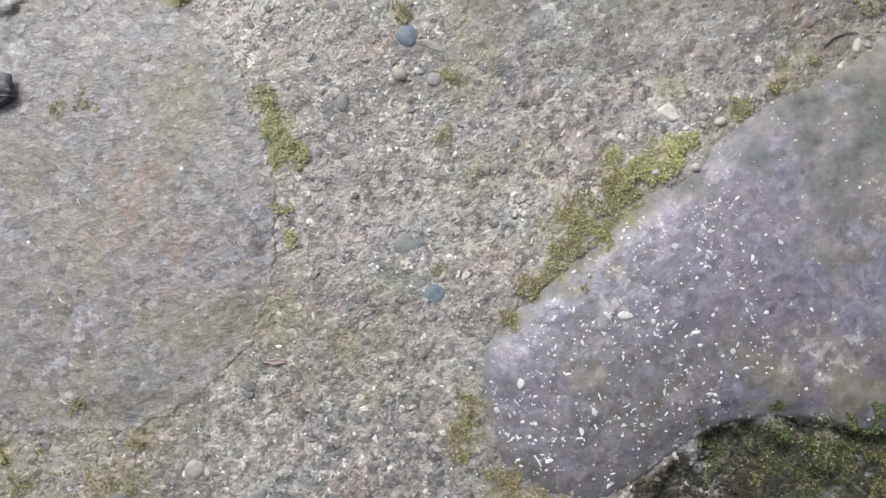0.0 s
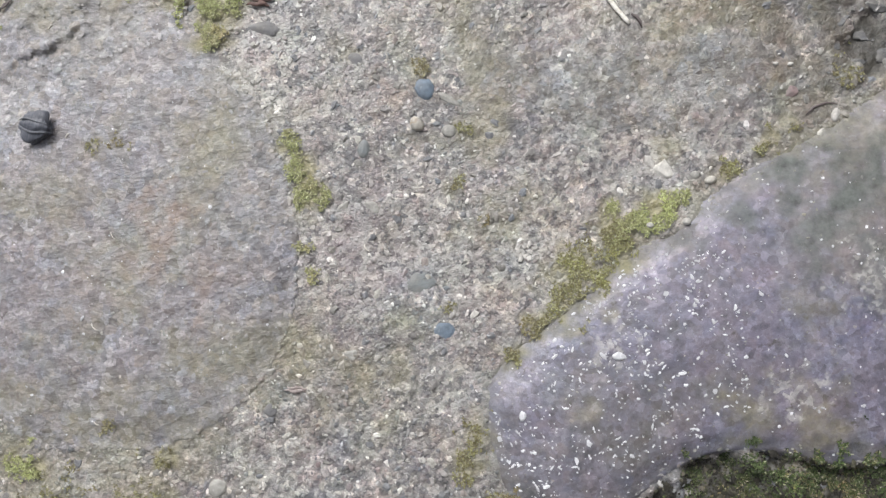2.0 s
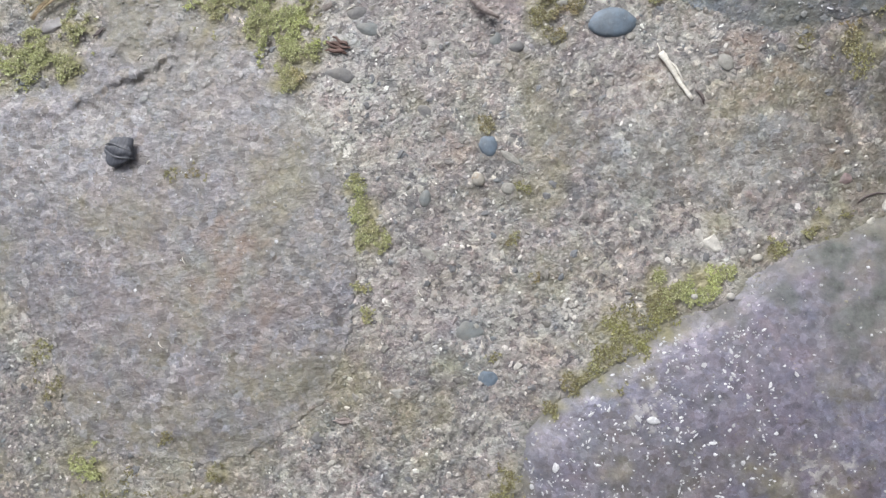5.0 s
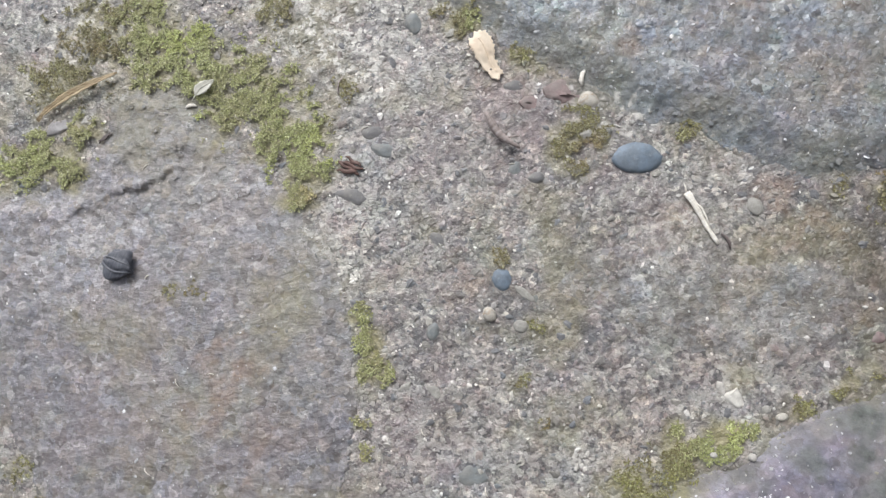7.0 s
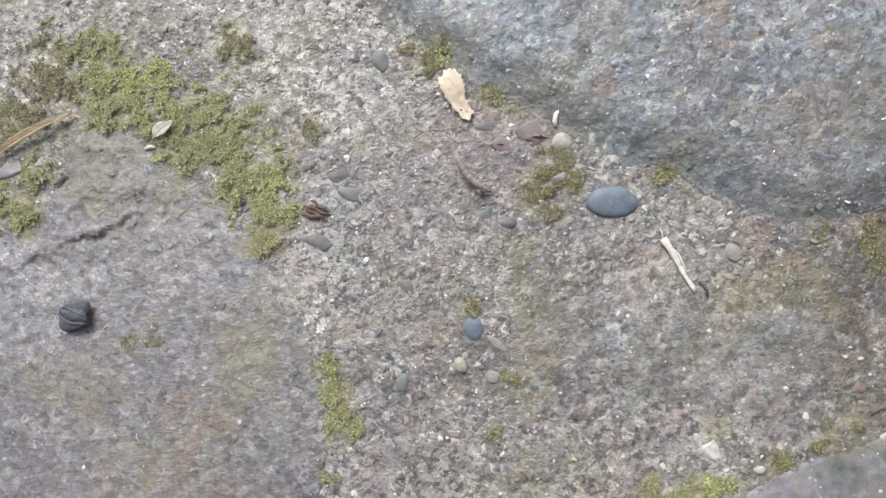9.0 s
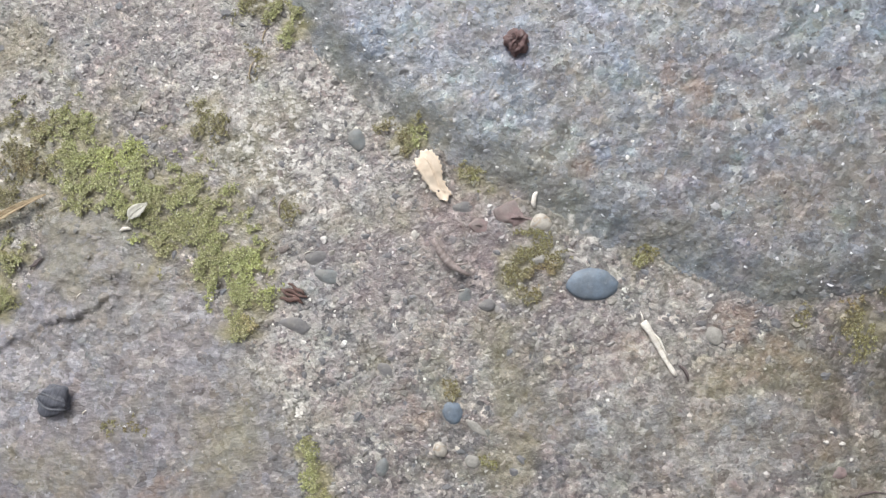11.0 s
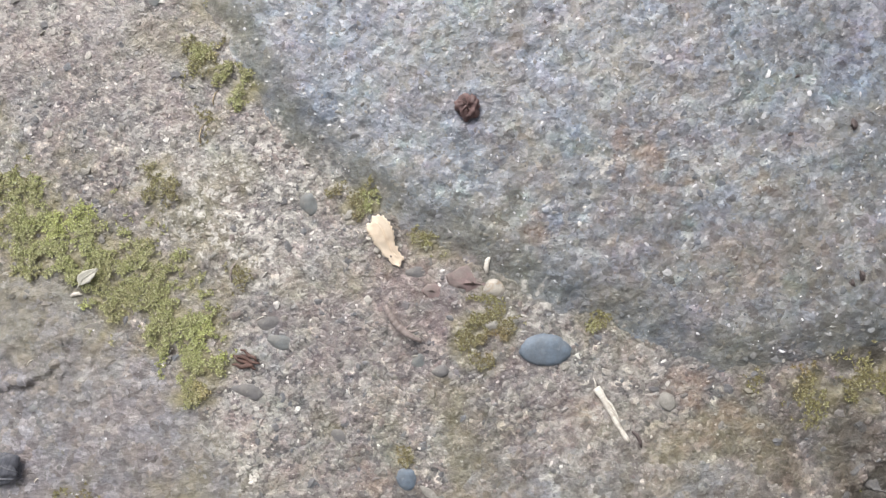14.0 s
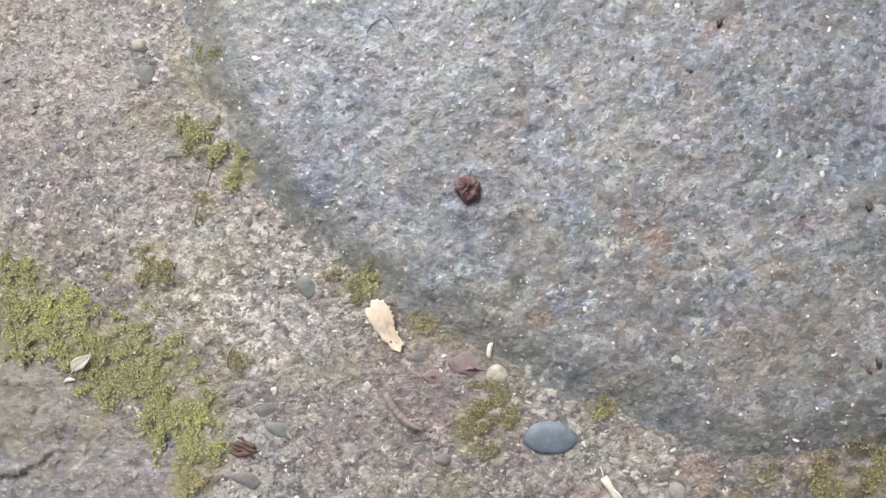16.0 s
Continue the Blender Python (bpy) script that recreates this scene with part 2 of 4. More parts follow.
def cement_web(t, colour, strength):
    """Ragged pale cement skin between the grains, in patches."""
    vein = ramp(t, mosaic(t, 1.7, 6.0, 1.5), [(.5, (0, 0, 0)), (.56, (.75, .75, .75)), (.8, (.75, .75, .75)), (.86, (1, 1, 1))])
    where = ramp(t, noise_fac(t, 22, 3, .6, 57.0), [(.42, (.05, .05, .05)), (.66, (1, 1, 1))])
    fac = calc(t, "MULTIPLY", calc(t, "MULTIPLY", vein, where), strength)
    return mix(t, fac, colour, (.47, .45, .415))


def weathered(t, colour, patches=.45):
    """Lays mineral patches, algae, rust, pale crust, dirt and painted shade over a base colour."""
    colour = patchy(t, colour, patches)
    fine = ramp(t, noise_fac(t, 1.6, 3, .7, 4.0), [(.3, (.55, .55, .55)), (.65, (1.2, 1.2, 1.2))])
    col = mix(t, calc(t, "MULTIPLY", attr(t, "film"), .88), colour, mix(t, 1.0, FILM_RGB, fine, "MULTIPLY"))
    col = mix(t, calc(t, "MULTIPLY", attr(t, "rust"), .55), col, mix(t, 1.0, (.30, .185, .115), fine, "MULTIPLY"))
    col = mix(t, calc(t, "MULTIPLY", attr(t, "pink"), .5), col, mix(t, 1.0, (.265, .205, .208), fine, "MULTIPLY"))
    # dark grey-green: the blue rim's tone and the purple stone's painted shade
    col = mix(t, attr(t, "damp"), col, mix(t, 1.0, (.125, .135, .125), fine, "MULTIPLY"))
    web = ramp(t, mosaic(t, 1.3, 12.0, 1.4), [(.42, (.12, .12, .12)), (.5, (1, 1, 1))])
    col = mix(t, calc(t, "MULTIPLY", calc(t, "MULTIPLY", attr(t, "pale"), .9), web), col, mix(t, 1.0, (.66, .64, .59), fine, "MULTIPLY"))
    col = mix(t, calc(t, "MULTIPLY", attr(t, "brown"), .72), col, mix(t, 1.0, (.1, .082, .058), fine, "MULTIPLY"))
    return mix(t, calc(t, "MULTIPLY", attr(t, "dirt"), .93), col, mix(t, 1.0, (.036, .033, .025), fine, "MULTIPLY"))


def mosaic(t, size_mm, shift=0.0, wobble=.5):
    """A random value for each small angular grain of that size."""
    co = t.nodes.new("ShaderNodeTexCoord")
    wob = node(t, "ShaderNodeTexNoise", Scale=1000 / size_mm, Detail=2.0)
    t.links.new(co.outputs["Object"], wob.inputs["Vector"])
    add = t.nodes.new("ShaderNodeVectorMath")
    add.operation = "MULTIPLY_ADD"
    add.inputs[1].default_value = (size_mm * MM * wobble,) * 3
    t.links.new(wob.outputs["Color"], add.inputs[0])
    mp = t.nodes.new("ShaderNodeMapping")
    mp.inputs["Location"].default_value = (shift, shift, shift)
    t.links.new(co.outputs["Object"], mp.inputs[0])
    t.links.new(mp.outputs[0], add.inputs[2])
    v = node(t, "ShaderNodeTexVoronoi", Scale=1000 / size_mm)
    t.links.new(add.outputs[0], v.inputs["Vector"])
    sep = t.nodes.new("ShaderNodeSeparateColor")
    t.links.new(v.outputs["Color"], sep.inputs[0])
    return sep.outputs[0]


def laid_stone_material(name, dark, mid, light, tint, grain_mm, gloss, relief, cells, streak=None, patches=.45):
    m, t, b = nodes_of(name)
    col = ramp(t, noise_fac(t, 24, 4, .55), [(.3, dark), (.5, mid), (.7, light)])
    col = mix(t, ramp(t, noise_fac(t, 34, 4, .6, 9.0), [(.48, (0, 0, 0)), (.66, (.6, .6, .6))]), col, tint)
    grain = noise_fac(t, grain_mm, 5, .75, 2.0, streak)
    col = mix(t, .8, col, ramp(t, grain, [(.3, (.55, .55, .55)), (.5, (1, 1, 1)), (.7, (1.45, 1.44, 1.42))]), "MULTIPLY")
    col = mix(t, cells, col, ramp(t, mosaic(t, 2.3, 1.0, .8), [(0, (.6, .57, .55)), (.25, (.83, .87, .95)), (.5, (1.06, 1.01, .94)), (.75, (.97, 1.03, 1.14)), (1, (1.5, 1.5, 1.5))]), "MULTIPLY")
    col = mix(t, cells * .6, col, ramp(t, mosaic(t, .9, 3.0), [(0, (.6, .58, .56)), (.3, (.95, .95, .96)), (.85, (1.1, 1.1, 1.1)), (1, (1.8, 1.8, 1.8))]), "MULTIPLY")
    pits = ramp(t, noise_fac(t, 1.5, 3, .6, 15.0), [(.27, (.8, .8, .8)), (.36, (0, 0, 0))])
    col = mix(t, pits, col, (.075, .068, .06))
    t.links.new(weathered(t, col, patches), b.inputs["Base Color"])
    b.inputs["Specular IOR Level"].default_value = .8
    dulling = calc(t, "ADD", calc(t, "MULTIPLY", attr(t, "film"), .35), calc(t, "MULTIPLY", attr(t, "damp"), .6))
    t.links.new(calc(t, "ADD", ramp(t, grain, [(.3, (gloss + .18,) * 3), (.7, (gloss,) * 3)]), dulling), b.inputs["Roughness"])
    h = calc(t, "ADD", grain, calc(t, "MULTIPLY", noise_fac(t, .9, 3, .7, 8.0), .35))
    bump(t, b, calc(t, "ADD", h, calc(t, "MULTIPLY", mosaic(t, 2.3, 1.0, .8), .2)), relief)
    return m


MAT_LILAC = laid_stone_material("lilac_grey_stone", (.195, .188, .19), (.246, .23, .233), (.294, .278, .277), (.235, .224, .19), 2.0, .31, .72, .95, (1, 1.4, 1), .25)
MAT_PURPLE = laid_stone_material("purple_porphyry", (.145, .134, .166), (.182, .168, .212), (.216, .202, .253), (.19, .178, .165), 2.0, .26, .34, .62)
MAT_BLUE = laid_stone_material("blue_grey_stone", (.172, .187, .206), (.24, .257, .278), (.328, .344, .362), (.235, .232, .215), 2.0, .2, .8, 1.0, None, .7)

MAT_MORTAR, t, b = nodes_of("weathered_mortar")
col = ramp(t, noise_fac(t, 17, 4, .65), [(.28, (.135, .139, .146)), (.42, (.228, .222, .212)), (.52, (.228, .21, .205)), (.62, (.202, .2, .192)), (.74, (.32, .31, .29))])
grit = noise_fac(t, 1.5, 4, .75, 3.0)
col = mix(t, .8, col, ramp(t, grit, [(.28, (.5, .49, .48)), (.5, (1, 1, 1)), (.7, (1.5, 1.49, 1.46))]), "MULTIPLY")
col = mix(t, .9, col, ramp(t, mosaic(t, 1.2, 2.0), [(0, (.5, .5, .51)), (.3, (.85, .85, .85)), (.7, (1.1, 1.09, 1.07)), (1, (1.8, 1.77, 1.7))]), "MULTIPLY")
col = mix(t, .95, col, ramp(t, mosaic(t, 2.1, 5.0, 1.0), [(0, (.62, .62, .66)), (.22, (.95, .9, .9)), (.42, (.72, .71, .72)), (.6, (1.15, 1.14, 1.09)), (.78, (.98, .93, .94)), (.9, (1.7, 1.67, 1.6))], True), "MULTIPLY")
col = cement_web(t, col, .8)
t.links.new(weathered(t, col), b.inputs["Base Color"])
b.inputs["Roughness"].default_value, b.inputs["Specular IOR Level"].default_value = .48, .8
bump(t, b, grit, .95)

MAT_GRIT, t, b = nodes_of("mixed_aggregate")
geo = t.nodes.new("ShaderNodeNewGeometry")
col = ramp(t, geo.outputs["Random Per Island"],
           [(0, (.235, .229, .222)), (.16, (.30, .292, .28)), (.3, (.165, .168, .175)), (.42, (.255, .243, .243)), (.54, (.35, .342, .328)),
            (.64, (.2, .188, .183)), (.74, (.4, .39, .368)), (.83, (.255, .22, .214)), (.9, (.15, .163, .178)), (.965, (.72, .71, .68))], True)
col = mix(t, .8, col, ramp(t, noise_fac(t, .9, 4, .7), [(.3, (.65, .65, .65)), (.7, (1.35, 1.35, 1.35))]), "MULTIPLY")
col = mix(t, .7, col, ramp(t, noise_fac(t, 17, 4, .65), [(.28, (.68, .71, .75)), (.42, (1.02, 1.01, .97)), (.52, (1.0, .93, .91)), (.62, (.9, .9, .88)), (.74, (1.32, 1.29, 1.23))]), "MULTIPLY")
col = cement_web(t, col, .5)
t.links.new(weathered(t, col), b.inputs["Base Color"])
b.inputs["Roughness"].default_value, b.inputs["Specular IOR Level"].default_value = .34, .75
bump(t, b, noise_fac(t, .5, 3, .6), .25)


def mineral_material(name, stops, rough):
    m, t, b = nodes_of(name)
    geo = t.nodes.new("ShaderNodeNewGeometry")
    col = ramp(t, geo.outputs["Random Per Island"], stops, True)
    col = mix(t, .8, col, ramp(t, noise_fac(t, .9, 4, .7), [(.3, (.7, .7, .7)), (.7, (1.3, 1.3, 1.3))]), "MULTIPLY")
    col = mix(t, .8, col, ramp(t, noise_fac(t, 24, 4, .55), [(.3, (.82, .82, .84)), (.7, (1.18, 1.17, 1.15))]), "MULTIPLY")
    t.links.new(weathered(t, col), b.inputs["Base Color"])
    b.inputs["Roughness"].default_value, b.inputs["Specular IOR Level"].default_value = rough, .75
    bump(t, b, noise_fac(t, .6, 3, .6), .2)
    return m


MAT_GRAIN_BLUE = mineral_material("blue_grey_mineral_grains", [(0, (.233, .25, .277)), (.2, (.15, .163, .184)), (.4, (.292, .306, .327)), (.55, (.245, .236, .22)),
                                                               (.68, (.21, .235, .275)), (.8, (.34, .345, .35)), (.93, (.14, .135, .13)), (.95, (.5, .507, .52))], .25)
MAT_GRAIN_LILAC = mineral_material("lilac_grey_flakes", [(0, (.242, .235, .236)), (.25, (.206, .2, .2)), (.45, (.275, .267, .264)), (.65, (.24, .228, .214)),
                                                         (.8, (.305, .298, .294)), (.94, (.18, .174, .17))], .45)


def moss_material(name, stops):
    m, t, b = nodes_of(name)
    geo = t.nodes.new("ShaderNodeNewGeometry")
    col = ramp(t, geo.outputs["Random Per Island"], stops)
    col = mix(t, .8, col, ramp(t, noise_fac(t, 11, 4, .65), [(.3, (1.15, .95, .9)), (.43, (.85, .87, .85)), (.58, (1.0, 1.12, .95)), (.72, (1.3, 1.5, .85))]), "MULTIPLY")
    t.links.new(col, b.inputs["Base Color"])
    b.inputs["Roughness"].default_value = .5
    return m


MAT_MOSS = moss_material("green_moss", [(0, (.235, .215, .11)), (.3, (.31, .292, .145)), (.6, (.35, .352, .16)), (.85, (.43, .425, .215)), (1, (.58, .55, .37))])
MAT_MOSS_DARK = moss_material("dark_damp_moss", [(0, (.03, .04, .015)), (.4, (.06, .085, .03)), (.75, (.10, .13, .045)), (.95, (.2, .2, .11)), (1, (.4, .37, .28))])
MAT_MOSS_DRY = moss_material("olive_brown_moss", [(0, (.145, .12, .065)), (.4, (.21, .178, .09)), (.75, (.275, .245, .118)), (1, (.42, .385, .25))])


def pebble_material(name, base, speck, rough=.45, vein=None, dust=.75):
    m, t, b = nodes_of(name)
    lo, hi = tuple(c * .62 for c in base), tuple(min(1, c * 1.4) for c in base)
    col = ramp(t, noise_fac(t, 2.5, 4, .65), [(.3, lo), (.7, hi)])
    col = mix(t, ramp(t, noise_fac(t, .55, 2, .5, 4.0), [(.6, (0, 0, 0)), (.72, (.6, .6, .6))]), col, speck)
    col = mix(t, ramp(t, noise_fac(t, 2.6, 4, .7, 11.0), [(.4, (dust * .25,) * 3), (.62, (dust,) * 3)]), col, (.25, .24, .218))
    if vein:
        col = mix(t, ramp(t, noise_fac(t, 3, 3, .5, 7.0), [(.47, (0, 0, 0)), (.5, (.7, .7, .7)), (.53, (0, 0, 0))]), col, vein)
    t.links.new(col, b.inputs["Base Color"])
    b.inputs["Roughness"].default_value = rough
    bump(t, b, noise_fac(t, .6, 4, .7, 1.0), .12)
    return m


MAT_SLATE = pebble_material("blue_slate_pebble", (.142, .188, .242), (.24, .28, .325), .6, None, .22)
MAT_DARKPEB = pebble_material("dark_grey_pebble", (.15, .15, .16), (.26, .255, .25), .7)
MAT_CREAM = pebble_material("cream_pebble", (.52, .49, .43), (.66, .64, .59), .5, (.34, .26, .18), .25)
MAT_PALEPEB = pebble_material("pale_grey_pebble", (.39, .38, .345), (.52, .5, .46), .6)
MAT_REDPEB = pebble_material("dull_red_stone", (.255, .178, .176), (.34, .26, .25), .7, None, .6)
MAT_WHITE = pebble_material("chalky_white", (.55, .525, .485), (.7, .68, .64), .8, None, .3)
MAT_QUARTZ = pebble_material("white_feldspar", (.62, .62, .64), (.8, .8, .81), .3, None, .1)
MAT_LICHEN = pebble_material("chalky_lichen", (.72, .69, .63), (.85, .83, .78), .85, None, .3)
MAT_LILACPEB = pebble_material("lilac_grey_pebble", (.34, .325, .33), (.42, .405, .41), .6, None, .4)
MAT_TEAL = pebble_material("greenish_slate", (.175, .2, .21), (.25, .28, .27), .6)


def plant_material(name, dark, light, grain=(1, 1, 1), rough=.6, size=1.2):
    m, t, b = nodes_of(name)
    col = ramp(t, noise_fac(t, size, 4, .65, 0.0, grain), [(.28, dark), (.72, light)])
    t.links.new(col, b.inputs["Base Color"])
    b.inputs["Roughness"].default_value = rough
    bump(t, b, noise_fac(t, size * .6, 3, .6, 2.0, grain), .15)
    return m


MAT_STRAW = plant_material("dry_straw", (.64, .59, .51), (.88, .85, .78), (3, .25, 3))
MAT_TAN = plant_material("tan_leaf_fragment", (.74, .6, .45), (.88, .77, .62), (1, 1, 1), .6, 3)
MAT_TWIG = plant_material("grey_brown_twig", (.2, .158, .148), (.44, .385, .36), (3, .4, 3))
MAT_DARKWOOD = plant_material("dark_weathered_wood", (.06, .046, .045), (.16, .13, .125), (.4, 3, 3))
MAT_BARK = plant_material("red_brown_bark", (.075, .045, .038), (.2, .12, .1), (.4, 3, 3))
MAT_BROWNLEAF = plant_material("brown_dry_leaf", (.29, .2, .11), (.52, .43, .28), (.5, 3, 3))
MAT_PALELEAF = plant_material("pale_green_leaflet", (.58, .57, .48), (.78, .76, .68), (1, 1, 1), .6, 2)
MAT_SEED = plant_material("black_seed_husk", (.05, .053, .066), (.155, .163, .192), (3, .4, 3), .5)
MAT_RIB = plant_material("grey_seed_rib", (.075, .08, .092), (.16, .168, .19), (3, .4, 3), .5)
MAT_BERRY = plant_material("dark_red_berry_skin", (.07, .04, .04), (.2, .125, .118), (1, 1, 1), .55, 1.5)
MAT_BERRY_IN = plant_material("dark_berry_inside", (.012, .006, .006), (.05, .02, .02), (1, 1, 1), .7, 1)


# ---- mesh helpers ----
def mesh_of(name, verts, faces, mat, shade=True, attrs=None):
    """A mesh from vertices in mm and one array of faces, all with as many corners."""
    me = bpy.data.meshes.new(name)
    verts, faces = np.asarray(verts, np.float32) * MM, np.asarray(faces, np.int32)
    n, k = faces.shape
    me.vertices.add(len(verts))
    me.vertices.foreach_set("co", verts.ravel())
    me.loops.add(n * k)
    me.loops.foreach_set("vertex_index", faces.ravel())
    me.polygons.add(n)
    me.polygons.foreach_set("loop_start", np.arange(0, n * k, k, dtype=np.int32))
    me.polygons.foreach_set("use_smooth", np.full(n, shade))
    for key, values in (attrs or {}).items():
        a = me.attributes.new(key, "FLOAT", "POINT")
        a.data.foreach_set("value", np.asarray(values, np.float32).ravel())
    me.materials.append(mat)
    me.update(calc_edges=True)
    me.validate()
    return me


def part(name, bm, material, parent=None, label="", shade=True):
    """Links a bmesh, in mm, as one mesh object under a thing or a part."""
    bmesh.ops.scale(bm, vec=(MM, MM, MM), verts=bm.verts)
    for f in bm.faces:
        f.smooth = shade
    me = bpy.data.meshes.new(name)
    bm.to_mesh(me)
    bm.free()
    me.materials.append(material)
    ob = new(name, me)
    ob.parent = parent
    return tagged(ob, label)


def empty_thing(name, x, y, z, turn=0.0, tilt=(0.0, 0.0)):
    ob = new(name)
    ob.empty_display_size = 0.003
    ob.matrix_basis = pose(x * MM, y * MM, z * MM, tilt[0], tilt[1], turn)
    return ob


def tube(points, radii, sides=8, bm=None, flat=1.0):
    """A tapered round stem along points, with closed ends."""
    bm = bm or bmesh.new()
    pts = [Vector(p) for p in points]
    rings = []
    for i, p in enumerate(pts):
        along = (pts[min(i + 1, len(pts) - 1)] - pts[max(i - 1, 0)]).normalized()
        side = along.cross(Vector((0, 0, 1)))
        side = side.normalized() if side.length > 1e-4 else Vector((1, 0, 0))
        up = side.cross(along)
        rings.append([bm.verts.new(p + radii[i] * (math.cos(a) * side + flat * math.sin(a) * up))
                      for a in (2 * math.pi * k / sides for k in range(sides))])
    for r, s in zip(rings, rings[1:]):
        for k in range(sides):
            bm.faces.new((r[k], r[(k + 1) % sides], s[(k + 1) % sides], s[k]))
    bm.faces.new(rings[0][::-1])
    bm.faces.new(rings[-1])
    bmesh.ops.recalc_face_normals(bm, faces=bm.faces)
    return bm


def blade(spine, widths, thick, cup=0.0, across=7, rag=0.0, seed=0):
    """A thin leaf with thickness along a spine; cup raises its edges, rag makes them uneven."""
    bm = bmesh.new()
    pts = [Vector(p) for p in spine]
    top, low = [], []
    for i, p in enumerate(pts):
        along = (pts[min(i + 1, len(pts) - 1)] - pts[max(i - 1, 0)]).normalized()
        side = along.cross(Vector((0, 0, 1))).normalized()
        row = []
        for j in range(across):
            u = 2 * j / (across - 1) - 1
            w = widths[i] * (1 + rag * noise.noise(Vector((i * 1.15 + seed, math.copysign(3, u) + seed, .5))) * abs(u))
            z = cup * u * u * widths[i] + .25 * noise.noise(p * .6 + Vector((u * 1.3, seed, 0)))
            row.append(p + side * u * w + Vector((0, 0, z)))
        top.append([bm.verts.new(q) for q in row])
        low.append([bm.verts.new(q - Vector((0, 0, thick))) for q in row])
    n = len(pts)
    for i in range(n - 1):
        for j in range(across - 1):
            bm.faces.new((top[i][j], top[i][j + 1], top[i + 1][j + 1], top[i + 1][j]))
            bm.faces.new((low[i][j], low[i + 1][j], low[i + 1][j + 1], low[i][j + 1]))
        for j in (0, across - 1):
            bm.faces.new((top[i][j], top[i + 1][j], low[i + 1][j], low[i][j]))
    for i in (0, n - 1):
        for j in range(across - 1):
            bm.faces.new((top[i][j], top[i][j + 1], low[i][j + 1], low[i][j]))
    bmesh.ops.recalc_face_normals(bm, faces=bm.faces)
    return bm


def lump(rx, ry, rz, rough=.12, seed=0, level=3, facet=0.0, freq=1.0):
    """A worn stone: an uneven ellipsoid, more angular with facet."""
    bm = bmesh.new()
    bmesh.ops.create_icosphere(bm, subdivisions=level, radius=1)
    off = Vector((seed * 3.1, seed * 1.7, seed * .9))
    cuts = [Vector((math.sin(k * 2.4 + seed), math.cos(k * 1.9 + seed * 2), math.sin(k * 1.3 + seed * 3))).normalized() for k in range(7)]
    for v in bm.verts:
        p = v.co.copy()
        r = 1 + rough * noise.noise(p * freq + off) + rough * .4 * noise.noise(p * freq * 3 + off)
        for c in cuts if facet else ():
            over = p.dot(c) * r - (1 - facet)
            if over > 0:
                p -= c * over * .85
        v.co = Vector((p.x * rx * r, p.y * ry * r, p.z * rz * r))
    return bm


# ---- heights of the ground and of the laid stones, in mm ----
FLUSH = closed_curve([(10, -3), (20, 8), (34, 13), (62, 8), (86, 8), (106, -4), (100, -18), (84, -24), (64, -26), (46, -22), (24, -13)])
STONES = [("LILAC", LILAC, dict(rim=.35, round=6, rise=2.2, over=34, rough=.3, seed=11)),
          ("PURPLE", PURPLE, dict(rim=.9, round=8, rise=6.6, over=25, rough=.22, seed=23)),
          ("BLUE", BLUE, dict(rim=2.2, round=12, rise=1.8, over=28, rough=.4, seed=37)),
          ("FLUSH", FLUSH, dict(rim=.0, round=9, rise=.0, over=20, rough=.35, seed=51))]


def stone_height(x, y, curve, spec):
    d = inside_by(x, y, curve) + (.35 if curve is PURPLE else 1) * edge_wobble(x, y, spec["seed"])
    s = spec["seed"]
    top = spec["rim"] * smooth(d, 0, spec["round"]) + spec["rise"] * (1 - np.exp(-np.maximum(d, 0) / spec["over"]))
    top = top + smooth(d, -1, 3) * spec["rough"] * (1.3 * fbm(x, y, 22, 3, s) + .9 * fbm(x, y, 5.5, 3, s + 1) + .45 * fbm(x, y, 1.8, 2, s + 2))
    if curve is BLUE:
        top = top + smooth(d, 0, 6) * (.25 - .5 * np.abs(fbm(x, y, 2.6, 2, 41)) - .35 * np.abs(fbm(x, y, 7, 2, 42)))
    if curve is FLUSH:
        top = mortar_swell(x, y) * .8 - .7 + 1.25 * smooth(d, -2, 9) + .25 * fbm(x, y, 4, 3, 52)
    if curve is LILAC:
        u, v = x * .9 + y * .43, y * .9 - x * .43
        top = top + smooth(d, 0, 8) * (.12 - .28 * np.abs(fbm(u * .6, v * 1.3, 4.5, 3, 44)))
        flaky = smooth(y, 5, 30)
        sheets = fbm(x, y * 1.6, 16, 2, 71) * 6
        top = top + flaky * .5 * (np.floor(sheets) - sheets * .6)
        line = 21 + .36 * (x + 121) + 4 * fbm(x, y, 7, 4, 5)
        gap = np.abs(y - line) * (1 + 1.5 * smooth(np.abs(x + 107), 10, 20))
        top = top - 1.2 * (1 - smooth(gap, .05, .6)) * (1 - smooth(np.abs(x + 107 + 2 * fbm(x, y, 5, 2, 9)), 7, 14)) * smooth(fbm(x, y, 4, 2, 33), -.45, .1) + .6 * smooth(y - line, 0, 1) * smooth(y, 12, 20)
    if curve is LILAC:
        low = mortar_swell(x, y) + .15
        top = low + (top - low) * smooth(d, .5, 8)
    return np.where(d > 0, top, np.maximum(d * 2.2, -9.0) + top * smooth(d, -3, 0)), d


def mortar_swell(x, y):
    near = smooth(200 - np.maximum(np.abs(x), np.abs(y - 10)), 0, 30)
    return near * (1.0 * fbm(x, y, 26, 3, 61) + .5 * fbm(x, y, 6, 3, 62) + .3 * fbm(x, y, 1.9, 2, 63)) - .1


